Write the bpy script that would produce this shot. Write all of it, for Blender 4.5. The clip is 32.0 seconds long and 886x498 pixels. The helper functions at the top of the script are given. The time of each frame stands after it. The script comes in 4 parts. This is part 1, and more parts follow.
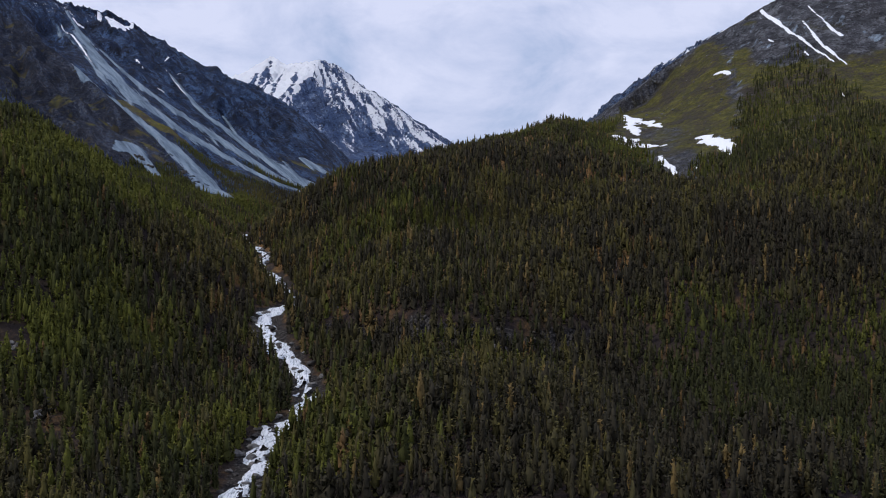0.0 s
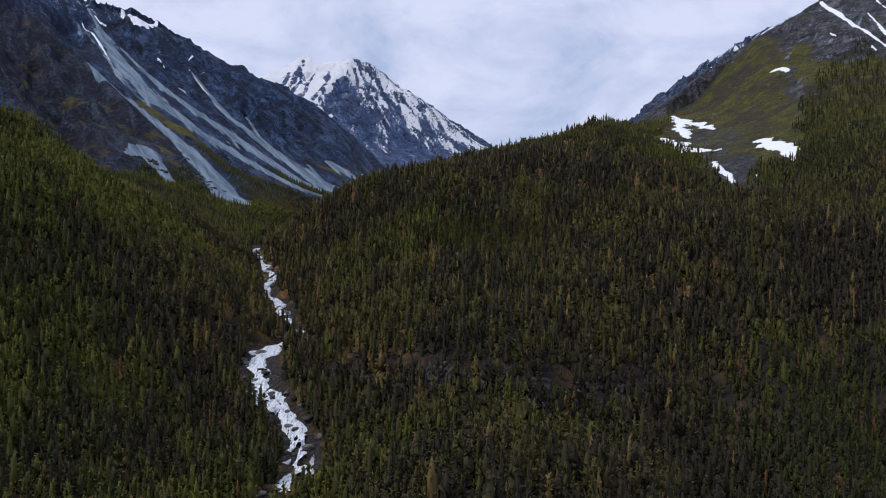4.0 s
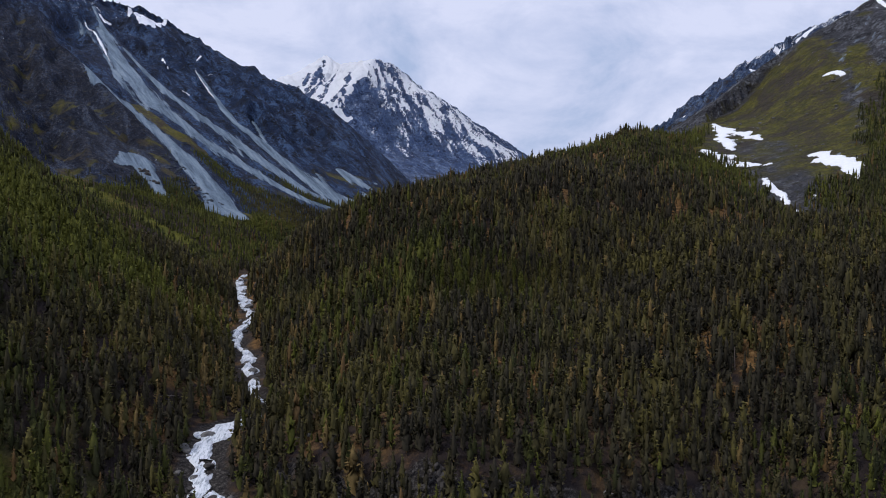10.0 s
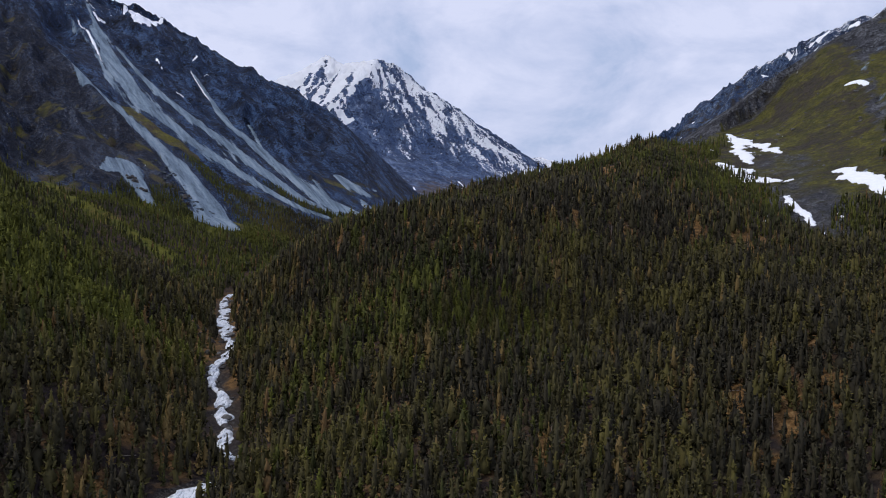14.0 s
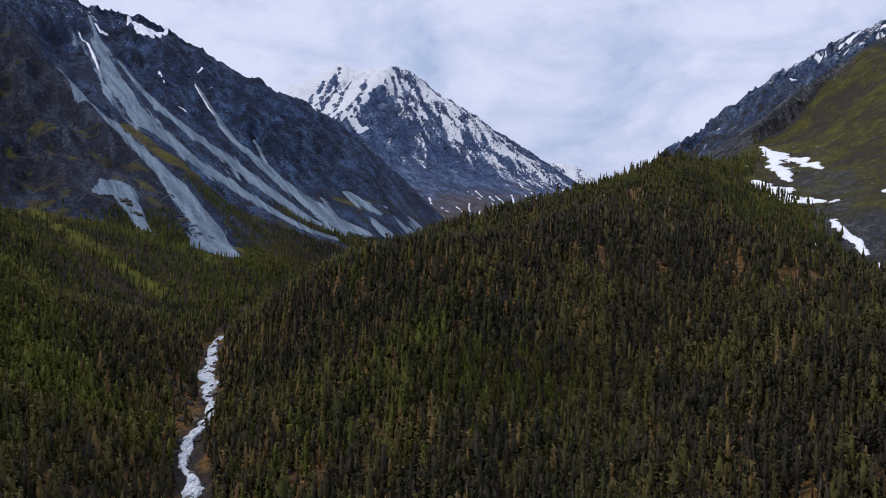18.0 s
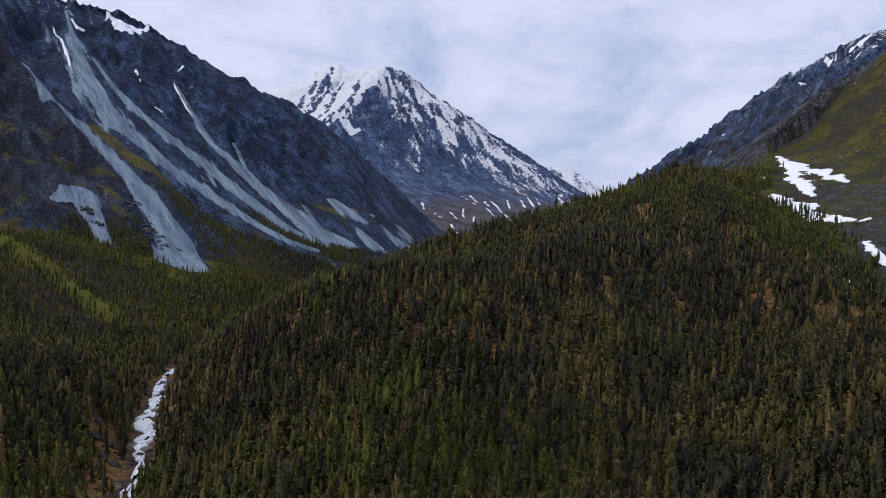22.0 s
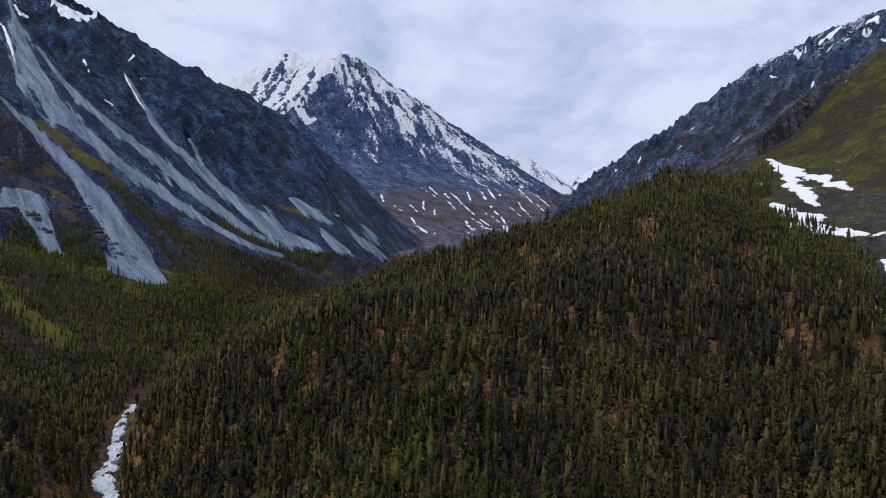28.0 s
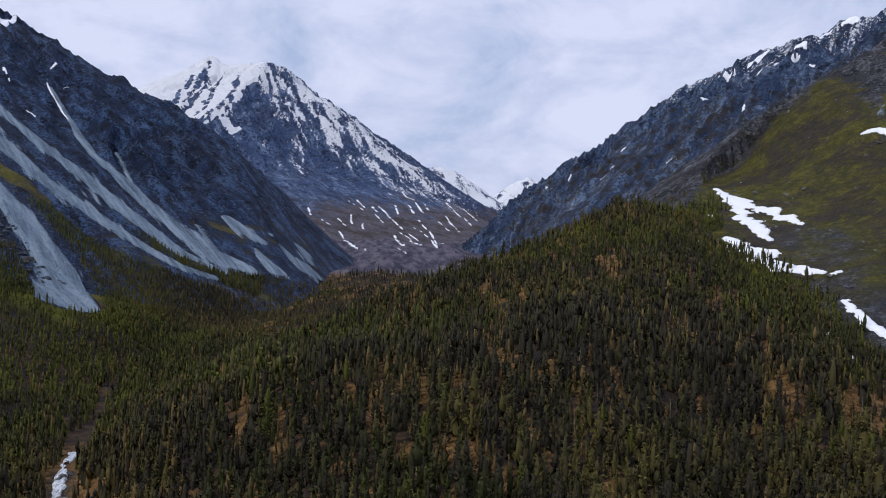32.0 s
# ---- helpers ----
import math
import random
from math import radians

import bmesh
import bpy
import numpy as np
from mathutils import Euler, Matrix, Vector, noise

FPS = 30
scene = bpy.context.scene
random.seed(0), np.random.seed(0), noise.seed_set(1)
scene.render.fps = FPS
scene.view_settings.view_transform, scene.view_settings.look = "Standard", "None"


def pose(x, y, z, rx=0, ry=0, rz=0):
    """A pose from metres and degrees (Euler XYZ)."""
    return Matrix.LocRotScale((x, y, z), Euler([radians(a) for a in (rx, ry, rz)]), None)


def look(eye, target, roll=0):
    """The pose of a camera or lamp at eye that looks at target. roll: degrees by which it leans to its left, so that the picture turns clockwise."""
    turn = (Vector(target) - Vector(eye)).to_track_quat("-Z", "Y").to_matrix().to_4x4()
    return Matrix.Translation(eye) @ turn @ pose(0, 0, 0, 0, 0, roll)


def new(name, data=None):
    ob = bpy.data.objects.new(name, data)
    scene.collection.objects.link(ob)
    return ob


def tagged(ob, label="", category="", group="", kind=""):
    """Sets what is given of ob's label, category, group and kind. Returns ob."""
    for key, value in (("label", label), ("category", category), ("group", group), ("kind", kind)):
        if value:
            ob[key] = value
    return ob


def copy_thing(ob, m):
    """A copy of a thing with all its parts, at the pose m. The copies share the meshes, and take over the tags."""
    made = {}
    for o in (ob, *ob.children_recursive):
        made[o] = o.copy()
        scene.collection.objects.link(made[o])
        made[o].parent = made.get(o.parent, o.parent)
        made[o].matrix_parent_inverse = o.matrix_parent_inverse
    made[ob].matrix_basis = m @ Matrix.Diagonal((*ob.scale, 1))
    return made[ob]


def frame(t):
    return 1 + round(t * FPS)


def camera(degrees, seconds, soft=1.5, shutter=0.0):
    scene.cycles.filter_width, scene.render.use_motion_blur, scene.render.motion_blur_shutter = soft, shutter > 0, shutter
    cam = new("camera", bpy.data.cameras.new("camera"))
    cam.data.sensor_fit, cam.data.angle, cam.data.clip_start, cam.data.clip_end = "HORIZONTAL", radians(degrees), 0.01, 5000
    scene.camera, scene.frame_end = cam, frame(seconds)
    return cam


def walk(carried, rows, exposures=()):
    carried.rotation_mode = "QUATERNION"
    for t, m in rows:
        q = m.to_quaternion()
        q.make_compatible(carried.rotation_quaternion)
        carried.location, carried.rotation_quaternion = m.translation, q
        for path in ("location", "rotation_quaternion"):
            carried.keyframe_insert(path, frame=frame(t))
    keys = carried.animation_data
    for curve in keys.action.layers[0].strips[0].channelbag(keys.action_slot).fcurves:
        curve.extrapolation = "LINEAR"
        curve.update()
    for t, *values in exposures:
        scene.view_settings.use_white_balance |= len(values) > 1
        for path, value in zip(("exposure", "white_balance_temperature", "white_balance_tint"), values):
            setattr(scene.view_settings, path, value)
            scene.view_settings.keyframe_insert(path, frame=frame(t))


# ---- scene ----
cam = camera(45.0, 32.0, 1.0)
# seconds, x, y, z, heading to the right, pitch, lean (degrees)
PATH = [
    (0, 0.00, -0.00, 0.00, -0.00, -1.50, -0.30),
    (0.5, 0.80, 12.39, 1.66, -0.07, -1.51, -0.36),
    (1, 1.72, 24.69, 3.34, -0.36, -1.52, -0.43),
    (1.5, 2.64, 36.83, 4.88, -0.67, -1.51, -0.45),
    (2, 3.52, 49.43, 6.64, -1.00, -1.52, -0.49),
    (2.5, 3.92, 61.51, 8.02, -1.31, -1.50, -0.40),
    (3, 4.79, 73.79, 9.66, -1.64, -1.50, -0.31),
    (3.5, 5.29, 85.44, 11.06, -1.87, -1.52, -0.26),
    (5.5, 7.76, 124.24, 15.46, -2.15, -1.58, -0.16),
    (6, 8.69, 131.44, 16.88, -2.20, -1.58, -0.18),
    (6.5, 9.23, 137.86, 18.38, -2.21, -1.57, -0.21),
    (7, 9.95, 146.60, 19.65, -2.31, -1.60, -0.20),
    (7.5, 10.57, 155.47, 20.85, -2.41, -1.63, -0.21),
    (8, 11.23, 166.47, 23.14, -2.45, -1.61, -0.28),
    (8.5, 11.95, 177.28, 24.94, -2.59, -1.54, -0.38),
    (9, 12.38, 189.74, 26.95, -2.93, -1.46, -0.37),
    (9.5, 13.10, 199.87, 29.14, -3.22, -1.50, -0.19),
    (10, 13.34, 210.88, 30.97, -3.43, -1.54, 0.09),
    (10.5, 13.90, 220.11, 32.34, -3.48, -1.51, 0.20),
    (11, 14.32, 228.19, 34.05, -3.48, -1.48, 0.22),
    (11.5, 14.67, 235.17, 35.74, -3.45, -1.46, 0.30),
    (12, 14.88, 242.26, 37.62, -3.43, -1.46, 0.40),
    (12.5, 15.05, 248.02, 39.70, -3.44, -1.50, 0.52),
    (13, 14.50, 254.74, 41.24, -3.48, -1.53, 0.73),
    (13.5, 13.44, 260.25, 43.01, -3.54, -1.56, 0.75),
    (14, 12.04, 265.71, 44.71, -3.56, -1.58, 0.65),
    (14.5, 11.66, 272.50, 46.93, -3.67, -1.58, 0.52),
    (16.5, 10.86, 305.77, 55.96, -4.14, -1.46, 0.08),
    (17, 11.57, 316.62, 58.31, -4.31, -1.46, 0.01),
    (17.5, 12.41, 327.40, 61.23, -4.48, -1.46, -0.00),
    (18, 12.93, 338.97, 63.94, -4.60, -1.42, -0.06),
    (18.5, 13.11, 350.11, 66.06, -4.65, -1.32, -0.07),
    (19, 13.07, 361.66, 68.29, -4.67, -1.23, -0.01),
    (19.5, 12.99, 373.24, 69.78, -4.65, -1.11, 0.09),
    (20, 13.27, 385.36, 72.18, -4.67, -1.09, 0.14),
    (20.5, 13.68, 396.26, 73.77, -4.69, -1.14, 0.16),
    (21, 13.81, 407.11, 74.42, -4.67, -1.17, 0.27),
    (21.5, 13.92, 415.93, 74.46, -4.56, -1.21, 0.33),
    (22, 14.04, 424.58, 74.86, -4.40, -1.35, 0.39),
    (22.5, 14.15, 431.45, 75.49, -4.26, -1.49, 0.43),
    (23, 14.06, 439.02, 76.25, -4.10, -1.63, 0.35),
    (23.5, 13.51, 444.79, 77.19, -3.97, -1.74, 0.35),
    (24, 12.12, 450.08, 78.70, -3.84, -1.84, 0.32),
    (24.5, 10.22, 454.12, 80.04, -3.75, -1.95, 0.32),
    (25, 7.57, 458.40, 81.40, -3.68, -2.06, 0.30),
    (25.5, 5.00, 462.24, 82.74, -3.63, -2.11, 0.30),
    (27.5, -7.60, 477.15, 91.22, -3.07, -2.27, 0.20),
    (28, -11.38, 480.48, 93.35, -1.76, -2.15, 0.34),
    (28.5, -14.86, 483.77, 95.26, -0.72, -2.02, 0.46),
    (29, -17.77, 487.28, 96.94, 0.20, -1.93, 0.58),
    (29.5, -20.37, 489.57, 98.38, 0.89, -1.88, 0.69),
    (30, -22.90, 492.92, 100.08, 1.46, -1.83, 0.75),
    (30.5, -25.36, 495.49, 102.09, 1.86, -1.79, 0.79),
    (31, -28.31, 498.69, 103.86, 2.20, -1.75, 0.90),
    (31.5, -31.43, 500.62, 106.51, 2.44, -1.75, 0.98),
    (32, -34.58, 503.02, 108.88, 2.63, -1.70, 1.06),
]


def view(x, y, z, yaw, pitch, roll):
    a, b = radians(yaw), radians(pitch)
    ahead = (math.sin(a) * math.cos(b), math.cos(a) * math.cos(b), math.sin(b))
    return look((x, y, z), (x + ahead[0] * 10, y + ahead[1] * 10, z + ahead[2] * 10), roll)


walk(cam, [(r[0], view(*r[1:])) for r in PATH])
scene.view_settings.exposure = 0.0

# ---- sky and sun ----
SUN_EL, SUN_AZ = radians(50), radians(-115)      # azimuth from the flight direction, to the left


def make_world():
    w = bpy.data.worlds.new("overcast_sky")
    scene.world = w
    w.use_nodes = True
    nt = w.node_tree
    nt.nodes.clear()
    out = nt.nodes.new("ShaderNodeOutputWorld")
    sky = nt.nodes.new("ShaderNodeTexSky")
    sky.sky_type, sky.sun_disc = "NISHITA", False
    sky.sun_elevation, sky.sun_rotation = SUN_EL, SUN_AZ
    bg1 = nt.nodes.new("ShaderNodeBackground")
    bg1.inputs["Strength"].default_value = 0.08
    nt.links.new(sky.outputs[0], bg1.inputs[0])
    tc = nt.nodes.new("ShaderNodeTexCoord")
    mp = nt.nodes.new("ShaderNodeMapping")
    mp.inputs["Scale"].default_value = (1.0, 1.0, 1.7)
    nt.links.new(tc.outputs["Generated"], mp.inputs[0])
    n1 = nt.nodes.new("ShaderNodeTexNoise")
    n1.inputs["Scale"].default_value, n1.inputs["Detail"].default_value = 8.0, 8.0
    n1.inputs["Roughness"].default_value, n1.inputs["Distortion"].default_value = 0.6, 0.3
    nt.links.new(mp.outputs[0], n1.inputs["Vector"])
    ramp = nt.nodes.new("ShaderNodeValToRGB")
    ramp.color_ramp.elements[0].position, ramp.color_ramp.elements[0].color = 0.33, (0.415, 0.515, 0.765, 1)
    ramp.color_ramp.elements[1].position, ramp.color_ramp.elements[1].color = 0.60, (0.715, 0.76, 0.985, 1)
    e = ramp.color_ramp.elements.new(0.46)
    e.color = (0.575, 0.64, 0.88, 1)
    nt.links.new(n1.outputs["Fac"], ramp.inputs[0])
    bg2 = nt.nodes.new("ShaderNodeBackground")
    bg2.inputs["Strength"].default_value = 1.0
    nt.links.new(ramp.outputs[0], bg2.inputs[0])
    mix = nt.nodes.new("ShaderNodeMixShader")
    mix.inputs[0].default_value = 0.93
    nt.links.new(bg1.outputs[0], mix.inputs[1])
    nt.links.new(bg2.outputs[0], mix.inputs[2])
    nt.links.new(mix.outputs[0], out.inputs[0])


make_world()
sun = new("sun", bpy.data.lights.new("sun", "SUN"))
sun.data.energy, sun.data.angle, sun.data.color = 1.6, radians(10), (1.0, 0.955, 0.885)
sun.matrix_world = look((0, 0, 0), (-math.sin(SUN_AZ) * math.cos(SUN_EL), -math.cos(SUN_AZ) * math.cos(SUN_EL), -math.sin(SUN_EL)))

# ---- numeric noise ----
TAB = np.random.RandomState(7).rand(256, 256)


def vnoise(x, y):
    xi, yi = np.floor(x).astype(int), np.floor(y).astype(int)
    fx, fy = x - xi, y - yi
    fx, fy = fx * fx * (3 - 2 * fx), fy * fy * (3 - 2 * fy)
    a, b = TAB[xi & 255, yi & 255], TAB[(xi + 1) & 255, yi & 255]
    c, d = TAB[xi & 255, (yi + 1) & 255], TAB[(xi + 1) & 255, (yi + 1) & 255]
    return (a * (1 - fx) + b * fx) * (1 - fy) + (c * (1 - fx) + d * fx) * fy


def fbm(x, y, octaves=5, gain=0.5):
    s, a, t = 0.0, 1.0, 0.0
    for k in range(octaves):
        s = s + a * (vnoise(x + 17.3 * k, y - 9.1 * k) - 0.5)
        t += a
        x, y, a = x * 2.03, y * 2.03, a * gain
    return 2 * s / t


def ridged(x, y, octaves=5):
    s, a, t = 0.0, 1.0, 0.0
    for k in range(octaves):
        s = s + a * (1 - np.abs(2 * vnoise(x + 31.7 * k, y + 3.3 * k) - 1) * 2)
        t += a
        x, y, a = x * 2.1, y * 2.1, a * 0.5
    return s / t


def step(a, b, v):
    u = np.clip((v - a) / (b - a), 0, 1)
    return u * u * (3 - 2 * u)


def smax(a, b, k):
    return 0.5 * (a + b + np.sqrt((a - b) ** 2 + k * k))


def smin(a, b, k):
    return 0.5 * (a + b - np.sqrt((a - b) ** 2 + k * k))


def dense(line, gap):
    pts = np.array(line, float)
    out = []
    for p, q in zip(pts[:-1], pts[1:]):
        n = max(1, int(np.hypot(*(q - p)[:2]) / gap))
        out += [p + (q - p) * k / n for k in range(n)]
    return np.array(out + [pts[-1]])


def near_line(x, y, line, gap=15.0):
    """Distance to a line in plan, and the place along it from 0 to 1."""
    pts = dense(line, gap)
    best, at = np.full(x.shape, 1e9), np.zeros(x.shape)
    for k, p in enumerate(pts):
        d = np.hypot(x - p[0], y - p[1])
        m = d < best
        best[m], at[m] = d[m], k / (len(pts) - 1)
    return best, at


def cones(x, y, lines, slope):
    """The height of a massif whose flanks fall from its crest lines; also where along the crest and how far from it."""
    z, s, far, off = np.full(x.shape, -1e9), np.zeros(x.shape), np.zeros(x.shape), 0.0
    for line in lines:
        pts = dense(line, 12.0)
        run = off
        for k, p in enumerate(pts):
            d = np.hypot(x - p[0], y - p[1])
            h = p[2] - slope * d
            m = h > z
            z[m], s[m], far[m] = h[m], run, d[m]
            run += 12.0
        off = run + 200
    return z, s, far


def under_crest(x, y, z, line, rise=0.35):
    """Keeps a flank from standing over the lower end of its own crest."""
    d, at = near_line(x, y, line, 14.0)
    pts = dense(line, 14.0)
    return np.minimum(z, np.interp(at, np.linspace(0, 1, len(pts)), pts[:, 2]) + rise * d)


# ---- the lie of the land ----
STREAM_Y = [-900, 0, 300, 397, 414, 431, 452, 471, 484, 495, 527, 547, 558, 572, 588, 612, 622, 632, 638, 642, 650, 662, 668, 681, 707, 725, 750, 761, 793, 821, 852, 905, 944, 1012, 1130, 1274, 1400, 1534, 1800, 2500, 3500, 5200]
STREAM_X = [60, -30, -75, -78, -76, -75, -77, -74, -69, -63, -67, -73, -80, -89, -96, -101, -101, -97, -91, -86, -82, -86, -95, -102, -106, -112, -119, -126, -135, -136, -143, -161, -172, -189, -204, -225, -195, -170, -110, 60, 250, 420]
FALL_Y = [-900, 0, 300, 403, 436, 470, 493, 545, 560, 583, 612, 628, 670, 720, 787, 857, 972, 1011, 1130, 1274, 1400, 1534, 1800, 2500, 3500, 5200]
FALL_Z = [-175, -140, -116, -103, -98, -94, -90, -81, -73, -64, -55, -52, -47, -42, -32, -25, -18, -15, -9, 2, 9, 16, 26, 40, 62, 110]
CREST_X = [-400, -160, -100, -27, 85, 118, 135, 232, 400]
CREST_Y = [1000, 1000, 1030, 1105, 1255, 1280, 1295, 1330, 1420]
CREST_Z = [45, 48, 55, 67, 99, 112, 122, 108, 150]


def stream_x(y):
    return np.interp(y, STREAM_Y, STREAM_X)


def stream_z(y):
    return np.interp(y, FALL_Y, FALL_Z)


LEDGE_X, LEDGE_Y = [-80, -60, -45, -20, 5, 30, 50, 90], [598, 588, 577, 566, 560, 558, 563, 580]
# swells and hollows of the wooded ground: x, y, height, spread
SWELLS = [(220, 740, 28.3, 70), (-260, 740, 32.3, 110), (-80, 940, 17.8, 45), (260, 880, 27.5, 70), (100, 1060, 6.6, 70), (-240, 600, 18.7, 70), (120, 680, 6.4, 45), (-360, 1260, 13.1, 110), (60, 960, 13.5, 45), (120, 1140, 9.0, 45), (240, 680, 17.6, 70), (-220, 920, 7.7, 70), (-120, 1020, 9.1, 45)]
HOLLOWS = [(0, 680, -11.0, 110), (60, 520, -21.8, 45), (60, 780, -12.6, 45), (-100, 540, -9.1, 45), (120, 900, -13.3, 45), (-20, 1000, -9.9, 45), (-40, 760, -10.8, 45), (-140, 820, -16.0, 45), (-260, 1060, -7.6, 70)]


def ground_z(x, y):
    sx, sz = stream_x(y), stream_z(y)
    d = x - sx
    # the forested hump on the far bank
    yc, zc = np.interp(x, CREST_X, CREST_Y), np.interp(x, CREST_X, CREST_Z)
    run = yc - y
    fall = np.where(run > 0, np.interp(x, [50, 180], [0.1525, 0.255]) * np.minimum(run, 350) + 0.2525 * np.clip(run - 350, 0, 500) + 0.12 * np.maximum(run - 850, 0), -0.35 * run)
    hump = zc - fall
    bank = sz + 0.48 * np.maximum(d - 5, 0)
    right = smin(hump, bank, 8)
    # the slope of larches on the near bank
    k = np.interp(y, [300, 450, 700, 1000], [0.35, 0.4, 0.75, 1.0])
    e = np.maximum(-d - 5, 0)
    u = np.interp(y, [0, 650, 850, 1040, 1180, 1400], [0.5, 0.5, 0.8, 0.85, 0.3, 0.22])
    left = sz + k * (0.30 * np.minimum(e, 90) + u * np.clip(e - 90, 0, 100) + 0.26 * np.maximum(e - 190, 0))
    z = np.where(d > 0, np.maximum(right, sz), left)
    # the far valley floor
    flat = stream_z(y) + 0.06 * np.abs(d)
    w = step(1350, 1650, y)
    z = z * (1 - w) + np.minimum(z, flat) * w
    calm = step(4, 40, np.abs(d))
    relief = sum(h * np.exp(-((x - a) ** 2 + (y - b) ** 2) / (2 * r * r)) for a, b, h, r in SWELLS + HOLLOWS)
    z = z + step(8, 45, np.abs(d)) * relief
    # a rock ledge that runs across the foot of the hump
    rise = y - np.interp(x, LEDGE_X, LEDGE_Y) - 6 * fbm(x / 14, y * 0 + 3, 3)
    z = z + 5 * np.tanh(rise / 3.5) * np.exp(-np.abs(rise) / 30) * step(-80, -55, x) * step(95, 60, x)
    z = z + w * (13 * fbm(x / 70 + 3, y / 500, 3) + 2)
    z = z + calm * (5 * fbm(x / 90, y / 90, 4) + 2.0 * fbm(x / 18 + 40, y / 18, 3))
    return z


WEST_STRIPS = [
    [(-634, 1767, 5.2), (-539, 1632, 2.7), (-512, 1636, 9.1), (-463, 1587, 11.5), (-422, 1552, 12.0), (-385, 1515, 12.4), (-352, 1468, 14.5), (-320, 1422, 21.0), (-288, 1349, 24.0)],
    [(-765, 2188, 2.4), (-677, 2022, 2.7), (-585, 1838, 5.0), (-528, 1754, 8.9), (-479, 1688, 10.4), (-441, 1665, 15.1), (-405, 1634, 17.5), (-370, 1614, 17.5), (-335, 1590, 19.4), (-304, 1576, 13.6), (-272, 1557, 10.6), (-239, 1551, 7.9), (-211, 1560, 6.6)],
]
MIDDLE_STRIPS = [
    [(-625, 1965, 1.4), (-543, 1839, 3.2), (-493, 1785, 4.2), (-454, 1752, 6.5), (-413, 1721, 9.4), (-375, 1697, 10.7), (-331, 1645, 10.6), (-287, 1614, 12.6), (-247, 1587, 10.8), (-210, 1587, 6.7)],
    [(-507, 1992, 2.9), (-463, 1912, 2.8), (-422, 1834, 3.5), (-388, 1776, 6.0), (-349, 1735, 6.3), (-321, 1701, 10.4), (-287, 1673, 12.4), (-251, 1635, 12.7), (-211, 1602, 9.6)],
]
EAST_STRIPS = [
    [(-371, 1815, 1.8), (-361, 1795, 1.8), (-333, 1733, 2.5), (-303, 1689, 7.7), (-262, 1656, 10.1), (-221, 1630, 11.2), (-190, 1630, 8.3)],
    [(-423, 1395, 7.2), (-418, 1431, 19.9), (-395, 1402, 11.8), (-368, 1364, 7.8), (-351, 1340, 7.0)],
    [(-252, 1688, 1.7), (-215, 1629, 4.2)], [(-229, 1763, 9.2), (-208, 1741, 15.2), (-188, 1732, 9.1)],
    [(-234, 1650, 3.6), (-219, 1630, 8.1), (-202, 1620, 13.3), (-189, 1624, 13.4)],
    [(-188, 1698, 1.9), (-176, 1676, 8.0), (-161, 1656, 12.5)],
    [(-179, 1772, 3.8), (-167, 1783, 9.1), (-148, 1768, 16.5), (-134, 1788, 16.7)],
    [(-151, 1851, 9.6), (-140, 1826, 9.4)],
]
STRIPS = WEST_STRIPS + MIDDLE_STRIPS + EAST_STRIPS


def strip_mask(x, y, core=1.15, fall=0.55):
    best = np.zeros(x.shape)
    wx, wy = x + 6 * fbm(x / 40, y / 40, 3), y + 6 * fbm(x / 40 + 9, y / 40, 3)
    for line in STRIPS:
        d, at = near_line(wx, wy, line, 7)
        w = np.maximum(2.6, np.interp(at, np.linspace(0, 1, len(line)), [p[2] for p in line]))
        best = np.maximum(best, np.clip(core - fall * d / w, 0, 1))
    return best


LEFT_CREST = [(-1500, 2150, 560), (-1000, 2200, 520), (-730, 2270, 455), (-660, 2290, 425), (-590, 2282, 384), (-512, 2251, 342), (-404, 2178, 281), (-310, 2135, 226), (-258, 2030, 182), (-205, 1860, 112), (-160, 1730, 55), (-120, 1660, 20)]
CRAG = [(-1000, 2110, 475), (-766, 1875, 364), (-667, 1768, 302), (-623, 1722, 279), (-562, 1656, 239), (-508, 1598, 198), (-460, 1546, 163), (-426, 1510, 127), (-414, 1482, 100), (-405, 1455, 74)]


def left_z(x, y):
    plane = 374 - 0.42 * (x + 693) + 0.246 * (y - 2074)
    lx = np.interp(x, [p[0] for p in LEFT_CREST], [p[1] for p in LEFT_CREST])
    ridge, _, far = cones(x, y, [LEFT_CREST], 0.85)
    behind = y > lx
    z = np.where(behind, ridge, np.minimum(plane, np.maximum(ridge + 0.9 * far, plane)))
    z = np.where(x < -725, np.minimum(z, 560 + 0.2 * (y - 2150)), z)
    crag, _, far2 = cones(x, y, [CRAG], 1.05)
    along = 0.53 * x - 0.85 * y                       # downhill
    cross = 0.85 * x + 0.53 * y
    rough = step(20, 160, z) * (1 - 0.88 * strip_mask(x, y, 1.6, 0.3))
    warp = 0.5 * fbm(along / 110, cross / 70, 4)
    inner = 0.45 + 0.55 * step(20, 150, np.where(behind, 0, far))
    z = z + rough * inner * (38 * ridged(cross / 105 + warp, along / 520, 4) - 10 + 13 * ridged(cross / 36 + 2 * warp, along / 150, 4) + 6 * ridged(x / 24, y / 24, 4) - 2)
    crag = crag + (30 * ridged(x / 46 + 0.4 * fbm(x / 30, y / 30, 3), y / 60, 5) + 16 * ridged(x / 19, y / 24, 3) - 12) * step(0, 70, far2)
    return smax(z, crag, 6)


RIGHT_CREST = [(150, 1300, 100), (203, 1365, 130), (250, 1470, 150), (280, 1490, 165), (306, 1500, 192), (337, 1500, 226), (358, 1500, 246), (391, 1500, 262), (427, 1500, 285), (470, 1520, 312), (560, 1560, 365), (900, 1650, 500), (1300, 1700, 560)]


